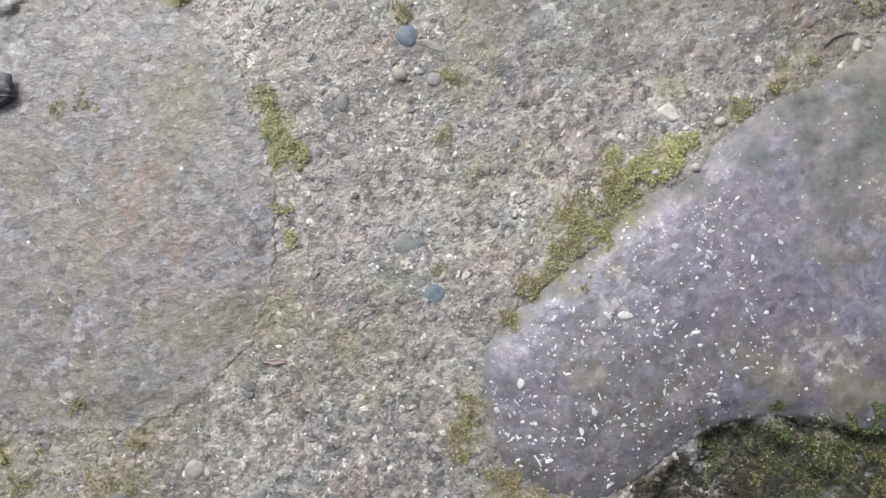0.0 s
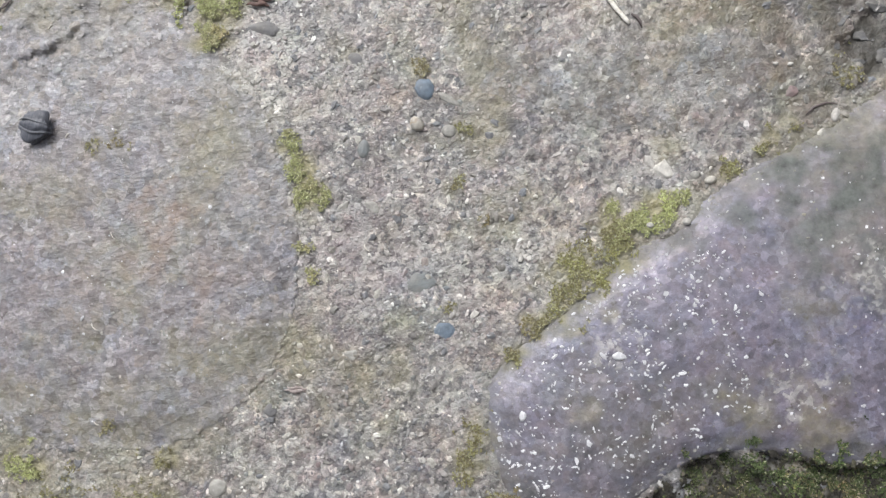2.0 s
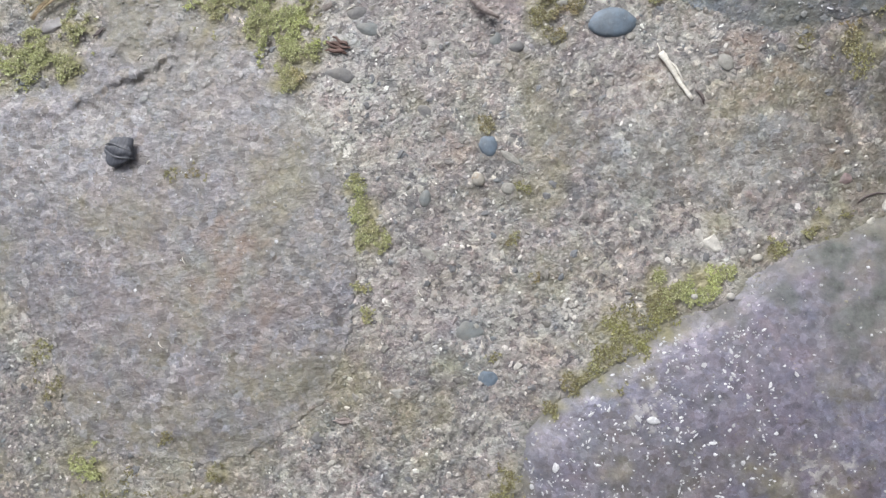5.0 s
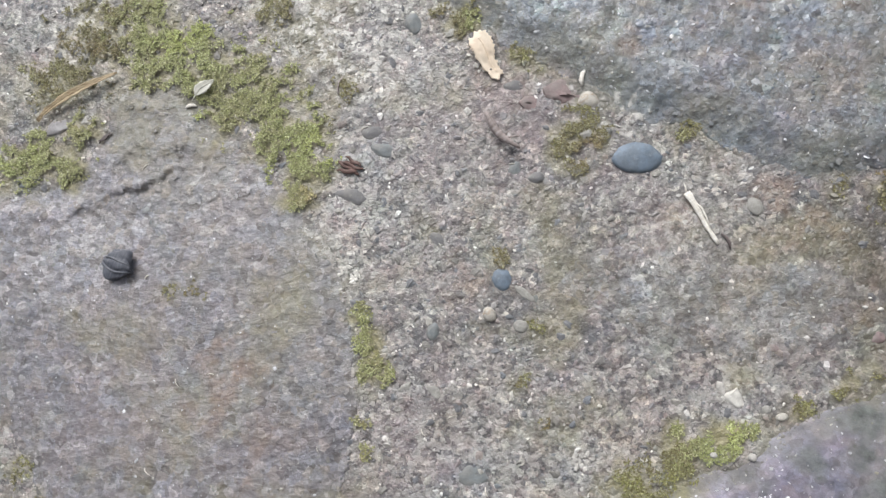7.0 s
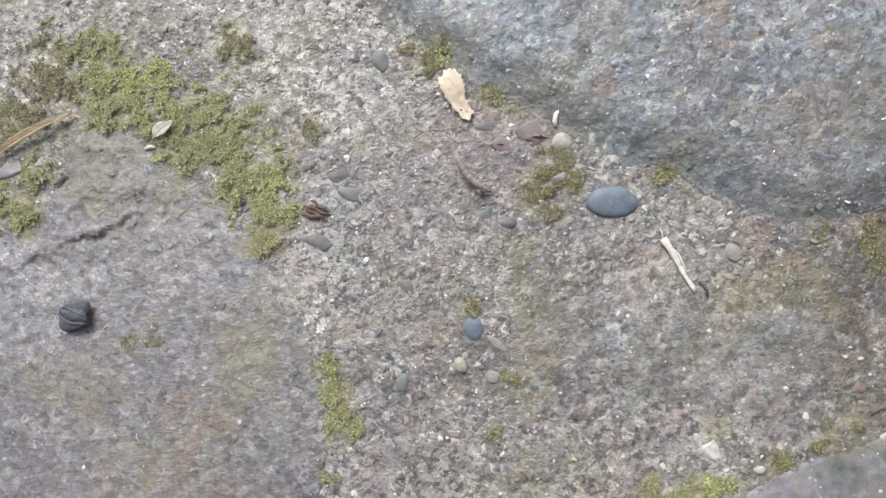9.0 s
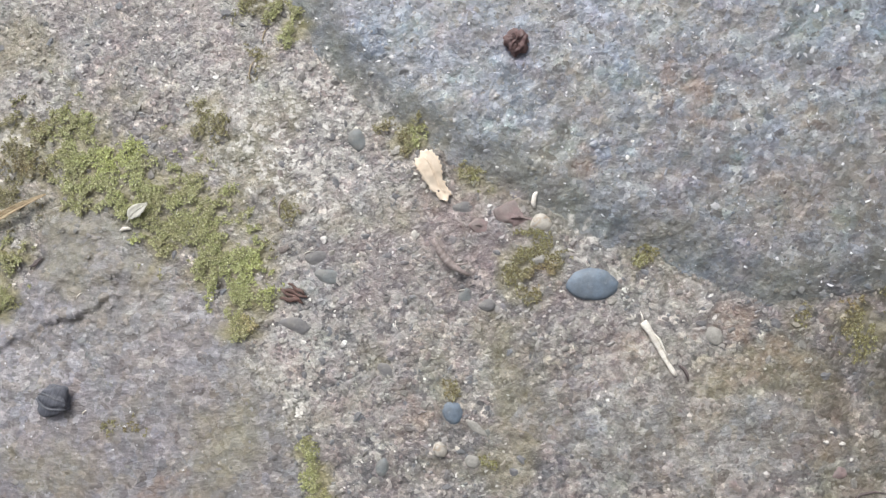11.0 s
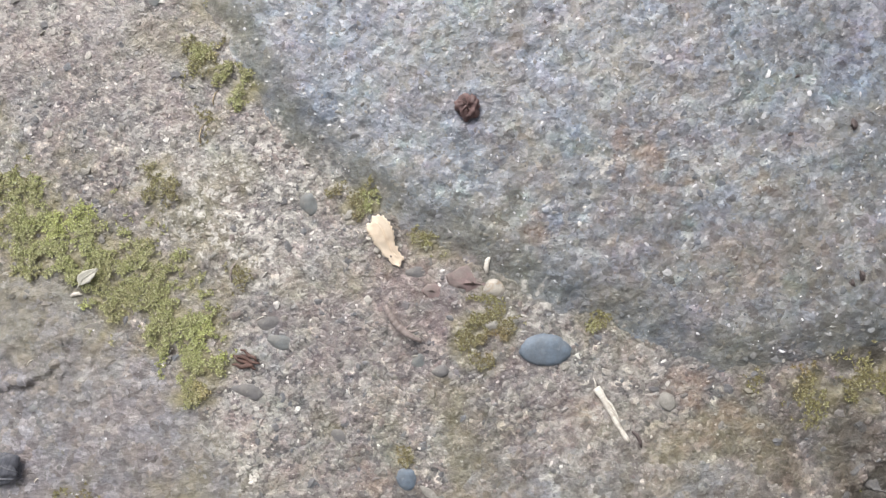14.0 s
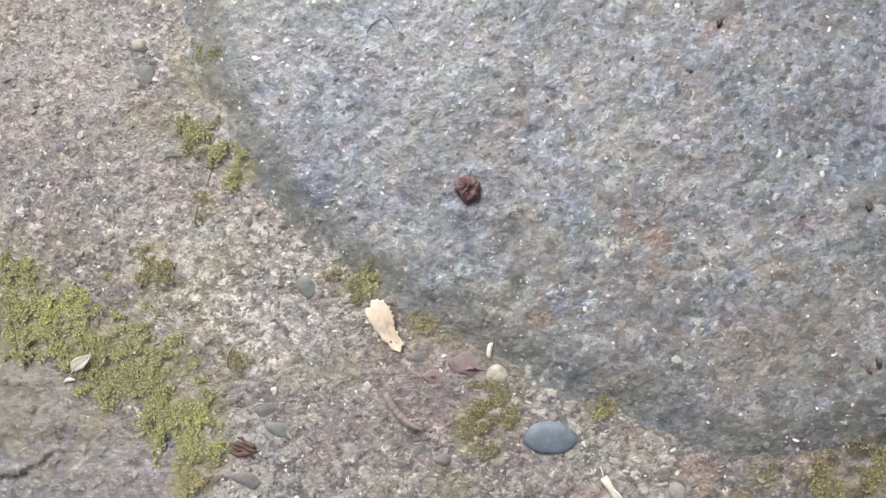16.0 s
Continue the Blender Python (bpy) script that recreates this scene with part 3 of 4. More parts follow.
def mortar_height(x, y):
    near = smooth(200 - np.maximum(np.abs(x), np.abs(y - 10)), 0, 30)
    z = mortar_swell(x, y)
    z = z - 5.5 * blobs(x, y, [(70, -126, 16, 1), (100, -130, 18, 1), (52, -128, 9, .7)], .4, 12, 4)
    z = z - 1.8 * blobs(x, y, [(126, -4, 9, 1)], .5, 8, 4) + near * .7 * moss_field(x, y)
    return z


def moss_field(x, y):
    return blobs(x, y, MOSS + MOSS_FAR, .75, 5.5, 13)


def surface(x, y):
    """The height of whatever lies uppermost at a point, in mm."""
    a, b = np.array([float(x)]), np.array([float(y)])
    return float(max([mortar_height(a, b)[0]] + [stone_height(a, b, c, s)[0][0] for _, c, s in STONES]))


def grid(xs, ys):
    gx, gy = np.meshgrid(xs, ys)
    w = len(xs)
    i = (np.arange(len(ys) - 1)[:, None] * w + np.arange(w - 1)[None]).ravel()
    return gx.ravel(), gy.ravel(), np.stack([i, i + 1, i + w + 1, i + w], 1)


# ---- the ground: one sheet of mortar, fine where it is seen, reaching far out ----
far = np.concatenate([[6, 14, 26, 45, 75], np.geomspace(130, 40000, 12)])
xs = np.concatenate([-172 - far[::-1], np.arange(-172, 150, .8), 150 + far])
ys = np.concatenate([-152 - far[::-1], np.arange(-152, 182, .8), 182 + far])
gx, gy, faces = grid(xs, ys)
deep = np.max([stone_height(gx, gy, c, s)[1] for _, c, s in STONES[:3]], axis=0)
worn = stone_height(gx, gy, FLUSH, STONES[3][2])[1]
gz = mortar_height(gx, gy) - 3.5 * smooth(deep, 1.5, 6) - 1.2 * smooth(worn, 5, 12)
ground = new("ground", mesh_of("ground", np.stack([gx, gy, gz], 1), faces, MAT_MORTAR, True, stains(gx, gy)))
tagged(ground, "grey weathered mortar bed with exposed sandy aggregate", "ground", kind="structure")


# ---- an unseen plain wall, added behind the camera to close and shade that side ----
def added_shade_wall():
    bm = bmesh.new()
    bmesh.ops.create_cube(bm, size=1)
    bmesh.ops.scale(bm, vec=(5000, 200, 3000), verts=bm.verts)
    bmesh.ops.bevel(bm, geom=bm.edges[:], offset=8, segments=2, affect="EDGES")
    m, t, b = nodes_of("grey_brown_plaster")
    t.links.new(ramp(t, noise_fac(t, 90, 5, .65), [(.3, (.085, .078, .066)), (.7, (.15, .14, .122))]), b.inputs["Base Color"])
    b.inputs["Roughness"].default_value = .9
    bump(t, b, noise_fac(t, 6, 4, .7, 3.0), 2.0)
    ob = part("unseen_shade_wall", bm, m)
    ob.matrix_basis = pose(.62, -.86, 1.48, 0, 0, 36)
    return tagged(ob, "plain grey-brown plastered garden wall", "wall", kind="structure")


added_shade_wall()


# ---- the laid stones ----
def laid_stone(curve, spec, mat, label, step=.7):
    lo, hi = curve.min(0) - 4, curve.max(0) + 4
    lo, hi = np.maximum(lo, (-200, -160)), np.minimum(hi, (205, 262))
    x, y, quads = grid(np.arange(lo[0], hi[0], step), np.arange(lo[1], hi[1], step))
    z, d = stone_height(x, y, curve, spec)
    quads = quads[(d[quads] > -3.2).any(1)]
    used = np.unique(quads)
    index = np.zeros(len(x), int)
    index[used] = np.arange(len(used))
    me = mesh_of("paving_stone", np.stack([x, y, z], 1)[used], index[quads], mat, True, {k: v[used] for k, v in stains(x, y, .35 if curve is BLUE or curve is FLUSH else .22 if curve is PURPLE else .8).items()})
    return tagged(new("paving_stone", me), label, "paving stone", "stones laid in the mortar")


MAT_FLUSH = laid_stone_material("brown_grey_worn_stone", (.19, .18, .168), (.245, .232, .215), (.30, .285, .262), (.25, .228, .19), 2.2, .5, 1.2, .9)
stone_lilac = laid_stone(LILAC, STONES[0][2], MAT_LILAC, "smooth lilac-grey stone with a flaky cracked upper end, set in mortar")
stone_purple = laid_stone(PURPLE, STONES[1][2], MAT_PURPLE, "rounded purple-grey stone with many white crystal flecks")
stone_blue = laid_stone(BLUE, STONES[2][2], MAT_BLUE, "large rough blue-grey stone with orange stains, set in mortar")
stone_flush = laid_stone(FLUSH, STONES[3][2], MAT_FLUSH, "flat brown-grey worn stone lying flush with the mortar")


# ---- grit: thousands of small angular grains ----
def ico(level):
    bm = bmesh.new()
    bmesh.ops.create_icosphere(bm, subdivisions=level, radius=1)
    v, f = np.array([tuple(q.co) for q in bm.verts]), np.array([[q.index for q in p.verts] for p in bm.faces])
    bm.free()
    return v, f


def angular(v, count):
    """Several chipped versions of a ball."""
    out = []
    for _ in range(count):
        w = v * (1 + .18 * rng.standard_normal((len(v), 1)))
        for _ in range(5):
            c = rng.standard_normal(3)
            c /= np.linalg.norm(c)
            w = w - np.maximum(w @ c - rng.uniform(.45, .8), 0)[:, None] * c * .9
        out.append(w)
    return np.array(out)


def scatter(x, y, z, r, level, squash=(.2, .38), lean=.2, longer=1.0):
    """Verts and faces of grains at the given places with radii r."""
    v, f = ico(level)
    kinds = angular(v, 24)
    n = len(x)
    a = rng.uniform(0, 6.283, n)
    sx, sy, sz = r * rng.uniform(.75, 1.35 * longer, n), r * rng.uniform(.65, 1.1, n), r * rng.uniform(*squash, n)
    p = kinds[rng.integers(0, len(kinds), n)] * np.stack([sx, sy, sz], 1)[:, None]
    tilt = rng.normal(0, lean, n)[:, None]
    p = np.stack([p[..., 0], p[..., 1] * np.cos(tilt) - p[..., 2] * np.sin(tilt), p[..., 1] * np.sin(tilt) + p[..., 2] * np.cos(tilt)], -1)
    c, s = np.cos(a)[:, None], np.sin(a)[:, None]
    p = np.stack([p[..., 0] * c - p[..., 1] * s + x[:, None], p[..., 0] * s + p[..., 1] * c + y[:, None], p[..., 2] + z[:, None]], -1)
    return p.reshape(-1, 3), (f[None] + (np.arange(n) * len(v))[:, None, None]).reshape(-1, 3), len(v)


def jittered(x0, x1, y0, y1, cell):
    gx, gy = np.meshgrid(np.arange(x0, x1, cell), np.arange(y0, y1, cell))
    return gx.ravel() + rng.uniform(-.5, .5, gx.size) * cell, gy.ravel() + rng.uniform(-.5, .5, gx.size) * cell


def grit_mesh(name, x, y, r, level, mat, sink):
    inside = np.max([stone_height(x, y, c, s)[0] for _, c, s in STONES], axis=0)
    z = np.maximum(mortar_height(x, y), inside) + r * sink
    verts, faces, k = scatter(x, y, z, r, level)
    return mesh_of(name, verts, faces, mat, False, {key: np.repeat(v, k) * .85 for key, v in stains(x, y).items()})


px, py = jittered(-168, 146, -148, 178, 1.15)
depth = np.max([stone_height(px, py, c, s)[1] for _, c, s in STONES], axis=0)
worn = stone_height(px, py, FLUSH, STONES[3][2])[1]
cover = np.where(depth < 1.0, .74 + .5 * fbm(px, py, 20, 2, 81), .045 + .25 * smooth(depth, 5, 1)) * np.where(worn > -9, np.where(worn > 4, 1.6, .7), 1)
cover = cover * (1 - .55 * smooth(moss_field(px, py), .2, .7))
cover = cover * (1 - .92 * smooth(dirt_field(px, py), .25, .6))
keep = rng.random(px.size) < cover
px, py, depth = px[keep], py[keep], depth[keep]
rr = np.clip(rng.lognormal(-.5, .36, px.size), .28, 1.35) * np.where(depth > 1.0, .55, 1)
big = rr > .78
grit = new("grit", grit_mesh("grit", px[big], py[big], rr[big], 2, MAT_GRIT, -.17))
tagged(grit, "mixed grey, tan and white sand grains bedded in the mortar", "grit", kind="stuff")
grit_fine = new("fine_grit", grit_mesh("fine_grit", px[~big], py[~big], rr[~big], 1, MAT_GRIT, -.1))
tagged(grit_fine, "fine grey and white sand grains between the larger ones", "grit", kind="stuff")


# ---- dark crumbly soil in the gap below the purple stone ----
MAT_SOIL, t, b = nodes_of("dark_soil")
geo = t.nodes.new("ShaderNodeNewGeometry")
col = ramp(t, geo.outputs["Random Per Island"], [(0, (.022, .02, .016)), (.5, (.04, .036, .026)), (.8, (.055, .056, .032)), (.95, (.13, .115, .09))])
t.links.new(col, b.inputs["Base Color"])
b.inputs["Roughness"].default_value = .85
bump(t, b, noise_fac(t, .6, 3, .6), .3)
sx, sy = jittered(30, 146, -148, -100, .85)
ok = (stone_height(sx, sy, PURPLE, STONES[1][2])[1] < .3) & (rng.random(sx.size) < .95 * smooth(dirt_field(sx, sy), .1, .5))
sx, sy = sx[ok], sy[ok]
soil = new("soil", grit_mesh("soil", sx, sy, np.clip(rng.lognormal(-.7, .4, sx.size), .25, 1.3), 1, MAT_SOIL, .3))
tagged(soil, "dark damp crumbly soil in the gap beside the stone", "soil", kind="stuff")


# ---- crystal flecks in the purple and the blue stone ----
def flecks(stone, curve, spec, count, size, box, mat, name, label, thick, squash=(.2, .4), sink=.05, lean=.22, longer=1.0):
    x, y = rng.uniform(box[0], box[1], count * 3), rng.uniform(box[2], box[3], count * 3)
    d = stone_height(x, y, curve, spec)[1]
    ok = (d > 2) & (fbm(x, y, 16, 2, 91) + rng.normal(0, .2, x.size) > thick)
    x, y = x[ok][:count], y[ok][:count]
    r = np.clip(rng.lognormal(math.log(size), .45, x.size), size * .4, size * 3)
    z = stone_height(x, y, curve, spec)[0]
    verts, faces, k = scatter(x, y, z + sink, r, 1, squash, lean, longer)
    ob = new(name, mesh_of(name, verts, faces, mat, False, {key: np.repeat(v, k) * .8 for key, v in stains(x, y, .35).items()}))
    ob.parent = stone
    return tagged(ob, label, kind="stuff")


flecks(stone_purple, PURPLE, STONES[1][2], 820, .28, (4, 75, -122, -38), MAT_QUARTZ, "crystal_grit", "small white feldspar crystals", -.05, (.2, .4), .03, .22, 1.5)
flecks(stone_purple, PURPLE, STONES[1][2], 220, .26, (60, 140, -122, -24), MAT_QUARTZ, "crystal_grit", "sparse small white crystals", -.05)
flecks(stone_blue, BLUE, STONES[2][2], 620, .27, (-60, 135, 30, 170), MAT_QUARTZ, "crystal_grit", "tiny glinting pale crystals", -.1, (.15, .3), .02, .3, 1.6)
flecks(stone_lilac, LILAC, STONES[0][2], 240, .24, (-165, -42, -90, 56), MAT_QUARTZ, "crystal_grit", "sparse tiny white crystals", .1)


flecks(stone_blue, BLUE, STONES[2][2], 9500, .45, (-62, 140, 26, 175), MAT_GRAIN_BLUE, "mineral_grit", "coarse blue-grey mineral grains", -9, (.12, .22), -.05)
flecks(stone_lilac, LILAC, STONES[0][2], 2600, .5, (-168, -42, -92, 58), MAT_GRAIN_LILAC, "flake_grit", "thin lilac-grey flakes", -9, (.07, .11), -.035, .06)
flecks(stone_flush, FLUSH, STONES[3][2], 1000, .42, (8, 108, -28, 16), MAT_GRIT, "mineral_grit", "fine worn grains", -9, (.25, .4), -.08)


# ---- moss: many small pointed leaves in tufts ----
def moss(name, spots, mat, label, cell, lift):
    x, y = jittered(-168, 146, -148, 178, cell)
    f = blobs(x, y, [(a, b, r * 1.15, k) for a, b, r, k in spots], .95, 5.5, 13, 1.3)
    patchy = .66 + 1.3 * fbm(x, y, 1.9, 2, 17)
    keep = rng.random(x.size) < np.clip(f * 1.6 - .15, 0, .95) * np.clip(patchy + .6, .3, 1)
    x, y, f = x[keep], y[keep], f[keep]
    z = np.max([mortar_height(x, y)] + [stone_height(x, y, c, s)[0] for _, c, s in STONES], axis=0)
    z = z + lift * f * (.5 + fbm(x, y, 2.2, 2, 19))
    leaves = 5
    n = len(x) * leaves
    bx, by, bz = (np.repeat(v, leaves) for v in (x, y, z))
    a, up = rng.uniform(0, 6.283, n), rng.uniform(-.05, .5, n)
    ln, wd = rng.uniform(.45, 1.1, n), rng.uniform(.12, .25, n)
    dx, dy, dz = np.cos(a) * np.cos(up), np.sin(a) * np.cos(up), np.sin(up)
    sx, sy = -np.sin(a) * wd, np.cos(a) * wd
    base = np.stack([bx, by, bz], 1)
    mid = base + np.stack([dx, dy, dz], 1) * (ln * .45)[:, None]
    tip = base + np.stack([dx, dy, dz * .75], 1) * ln[:, None]
    side = np.stack([sx, sy, wd * .25], 1)
    verts = np.stack([base, mid + side, tip, mid - side * (1, 1, -1)], 1).reshape(-1, 3)
    quads = np.arange(n * 4).reshape(-1, 4)
    return tagged(new(name, mesh_of(name, verts, quads, mat, False)), label, "moss", kind="stuff")


moss("moss", MOSS, MAT_MOSS, "yellow-green moss growing in the joints between the stones", .58, .9)
moss("dry_moss", MOSS_FAR, MAT_MOSS_DRY, "olive-brown thin moss along the stone edges", .66, .7)
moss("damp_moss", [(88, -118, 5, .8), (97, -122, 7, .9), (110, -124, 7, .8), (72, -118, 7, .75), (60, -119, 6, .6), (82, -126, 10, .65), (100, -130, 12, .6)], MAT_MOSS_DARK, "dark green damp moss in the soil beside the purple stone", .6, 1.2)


MAT_HOLLOW = pebble_material("dark_slate_chip", (.105, .108, .115), (.2, .2, .2), .8)


# ---- loose and bedded pebbles ----
def pebble(x, y, rx, ry, rz, turn, mat, label, proud=.45, rough=.1, facet=0.0, name="pebble", seed=None, group="pebbles in the mortar"):
    if proud < .5:
        rz = rz * .65
    bm = lump(rx, ry, rz, rough, seed if seed is not None else abs(x * .7 + y), 3, facet)
    ob = part(name, bm, mat, None, label)
    ob.matrix_basis = pose(x * MM, y * MM, (surface(x, y) + rz * (2 * proud - 1)) * MM, 0, 0, turn)
    return tagged(ob, label, "pebble", group)


pebble(38.6, 34.6, 6.8, 4.5, 2.9, -3, MAT_SLATE, "large smooth oval blue-grey pebble bedded in the mortar", 0.4, .15)
pebble(-134, 46, 4.4, 3.6, 1.3, 20, MAT_LILACPEB, "flat lilac-grey stone between moss and leaf blade", .3, .4, .4)
pebble(0.2, 0, 3.1, 3.4, 1.9, 0, MAT_SLATE, "small round blue pebble beside brown moss", 0.37, .16, .12)
pebble(-3.5, -9.8, 1.9, 2.1, 1.6, 20, MAT_CREAM, "small round cream pebble in mortar", .5, .2)
pebble(5.3, -13, 2.2, 1.8, 1.6, -10, MAT_PALEPEB, "small oval pale grey pebble", 0.48, .2)
pebble(6.4, -4, 3.6, 1.3, 1.1, -36, MAT_PALEPEB, "narrow grey stone sliver beside the blue pebble", 0.44, .2, .2)
pebble(-19.4, -14.5, 1.9, 2.8, 1.6, -10, MAT_TEAL, "small dark blue pebble bedded low", 0.34, .1)
pebble(-4, -68.3, 3.8, 2.9, 1.5, 8, MAT_SLATE, "flat blue-grey pebble worn flush with the mortar", 0.26, .12)
pebble(25.1, 51.2, 2.9, 2.9, 2.4, 30, MAT_CREAM, "round cream and white pebble at the stone's edge", .46, .2, .15)
pebble(17, 53.8, 5.6, 4.8, 1.5, -25, MAT_REDPEB, "dull red angular stone bedded in the mortar", 0.45, .6, .4)
pebble(9.5, 50.5, 3.8, 3.0, 1.3, 15, MAT_REDPEB, "faded reddish flat stone in mortar", 0.34, .5, .4)
pebble(4, 56, 3.4, 2.2, 1.4, 0, MAT_DARKPEB, "brown-grey flat stone bedded in mortar", 0.24, .2, .2)
pebble(-18, 11.4, 3.4, 2.1, 1.5, -38, MAT_DARKPEB, "dark grey oval pebble bedded flush", 0.29, .1)
pebble(10.2, 29, 2.7, 1.8, 1.6, 5, MAT_DARKPEB, "small dark grey stone bedded in mortar", 0.34, .2, .2)
pebble(-42.4, 23.8, 6.2, 2.6, 1.8, -4, MAT_DARKPEB, "grey flat stone chip with a sharp lower edge", 0.34, .2, .35, "stone_chip")
pebble(-37.6, 43, 3.4, 2.5, 1.6, 10, MAT_DARKPEB, "dark slate pebble beside moss", 0.29, .15, .2)
pebble(-34, 37.5, 4.2, 2.1, 1.4, -12, MAT_TEAL, "blue-grey flat pebble bedded in mortar", 0.24, .15, .2)
pebble(-25.5, 75.6, 2.7, 3.4, 1.8, 15, MAT_TEAL, "blue-grey pebble beside green moss", 0.34, .15, .15)
pebble(70.1, 20.4, 2.3, 2.9, 1.4, 20, MAT_PALEPEB, "pale grey flat pebble in mortar", 0.39, .15, .2)
pebble(62.4, -32.3, 4.1, 3.4, 2.2, -20, MAT_LICHEN, "pinkish-white broken stone lump", 0.42, .5, .5, "stone_lump")
pebble(59.4, -29.6, 1.3, 2.2, 1.3, 15, MAT_WHITE, "small white chip beside the broken lump", 0.39, .3, .3, "stone_chip")
pebble(75, -37, 1.7, 1.1, 1.0, 10, MAT_CREAM, "small tan pebble at the stone's edge", .6, .12)
pebble(71, -35, 1.2, 1.2, 1.0, 10, MAT_PALEPEB, "small pale pebble at the stone's edge", 0.44, .12)
pebble(66.5, -47.5, 1.1, 1.1, 1.0, 0, MAT_WHITE, "tiny white pebble lying on moss", 0.74, .15)
pebble(56.5, -47.2, 1.0, .8, .8, 0, MAT_WHITE, "tiny white grain lying on the green moss", 0.74, .15)
pebble(-71.5, -103, 2.9, 2.6, 1.8, 30, MAT_PALEPEB, "pale grey round pebble bedded in mortar", 0.34, .12)
pebble(-54.6, -83.6, 2.5, 2.3, 1.4, 0, MAT_DARKPEB, "dark slate square pebble", 0.29, .1, .2)
pebble(-93, -108, 4, 3, 1.4, 0, MAT_DARKPEB, "dark slate flat stone bedded in mortar", 0.24, .15, .2)
pebble(-56, -112, 2.6, 1.8, 1.2, 20, MAT_TEAL, "pale turquoise-grey pebble bedded in mortar", 0.34, .12)
pebble(111.5, -23.8, 1.1, 1.9, .9, -20, MAT_WHITE, "tiny white pebble beside the stone", 0.54, .15)
pebble(101, -15.6, 2.2, 1.8, 1.0, 30, MAT_REDPEB, "small pinkish flat stone", 0.34, .2, .25)
pebble(-30, -71.5, 2.9, 1.7, 1.3, -15, MAT_PALEPEB, "grey-pink pointed stone chip", 0.34, .25, .35, "stone_chip")
pebble(-27.3, -30.3, 2.3, 1.2, 1.0, 40, MAT_PALEPEB, "small grey stone chip", 0.39, .25, .35, "stone_chip")
pebble(-18.8, -31.6, 2.6, 1.5, 1.0, -30, MAT_PALEPEB, "grey wedge-shaped stone chip", 0.34, .25, .35, "stone_chip")
pebble(-71, 143.5, 2.2, 1.9, 1.3, 0, MAT_CREAM, "pale tan pebble in the mortar", .5, .15)
pebble(-69.5, 135.5, 2.7, 3.2, 1.4, 0, MAT_TEAL, "blue-grey flat pebble in the mortar", 0.29, .12)
pebble(-8, -54, 5, 3.6, 1.2, 0, MAT_TEAL, "greenish-grey flat stone worn flush", 0.19, .15, .2)
pebble(4, 32, 3, 2.4, 1.3, 20, MAT_TEAL, "greenish slate chip bedded in mortar", 0.29, .2, .3)
pebble(24.5, 41.5, 2.4, 1.4, 1.0, 12, MAT_PALEPEB, "pale flat chip lying on moss", 0.44, .2, .3, "stone_chip")
pebble(14.4, -93.5, 1.0, 1.5, .5, 0, MAT_QUARTZ, "larger white crystal in the purple stone", .6, .2, .3, "crystal", 3, "crystals in the purple stone")
pebble(42, -81, 1.9, 1.2, .5, -20, MAT_QUARTZ, "wedge-shaped white crystal in the purple stone", .6, .2, .3, "crystal", 3, "crystals in the purple stone")


for cx, cy, rx, ry, turn in ((118, 2, 3.2, 2.2, 20), (124, -2, 4.0, 2.6, -35), (129, -8, 3.4, 2.8, 60), (121, -10, 3.0, 1.9, 5), (128, 5, 3.6, 2.2, -10), (115, -5, 2.2, 1.6, 45), (133, -1, 3.8, 2.6, 80)):
    pebble(cx, cy, rx, ry, 1.3, turn, MAT_HOLLOW, "dark grey angular stone chip lying in the hollow", .3, .5, .5, "stone_chip", None, "dark chips in the hollow")
for cx, cy, rx in ((97.5, -7.5, .8), (101.8, -8, .9), (99, -5, .5), (104, -12, .6)):
    pebble(cx, cy, rx, rx * .75, .6, cx * 9, MAT_WHITE, "tiny white chip on the brown-grey mortar", .6, .3, .3, "stone_chip")


# ---- crumbs of white lichen ----
def lichen(x, y, spread, count, mat, label, size=1.0):
    ob = empty_thing("lichen_crust", x, y, surface(x, y))
    for k in range(count):
        a, d = random.uniform(0, 6.28), spread * math.sqrt(random.random())
        cx, cy = d * math.cos(a), d * math.sin(a) * .8
        bm = lump(random.uniform(.5, 1.3) * size, random.uniform(.5, 1.1) * size, random.uniform(.1, .2) * size, .6, k * 1.7 + x, 2, .5, 2.4)
        bmesh.ops.translate(bm, vec=(cx, cy, surface(x + cx, y + cy) - surface(x, y) + .06), verts=bm.verts)
        part("lobe", bm, mat, ob)
    return tagged(ob, label, "lichen", "lichen crusts")


lichen(-43.5, 1, 3.2, 14, MAT_LICHEN, "white crumbly lichen on the mortar beside moss")
lichen(-49, 8, 3, 8, MAT_PALEPEB, "pale grey lichen crumbs at the stone's edge")
lichen(21.5, -49.5, 3.0, 14, MAT_WHITE, "whitish lichen crust beside brown moss", 1.5)
lichen(-122.5, 48, 2.4, 6, MAT_WHITE, "whitish crumbs beside the brown leaf blade", .8)
lichen(-5.3, 62, 1.7, 8, MAT_WHITE, "small white lichen crumbs")
lichen(55.5, 84.3, 1.6, 6, MAT_WHITE, "pale droplet-like crust on the blue-grey stone", 0.64)
lichen(-50, 70, 6.5, 30, MAT_WHITE, "whitish lichen web between the sand grains", .5)
lichen(-43, 63, 5, 26, MAT_WHITE, "whitish lichen web beside moss", .5)
lichen(-38, 80, 6, 22, MAT_WHITE, "pale grey lichen web in the mortar", .5)
lichen(-58.5, -104.5, 1.4, 7, MAT_WHITE, "narrow whitish crust in the mortar", 0.64)


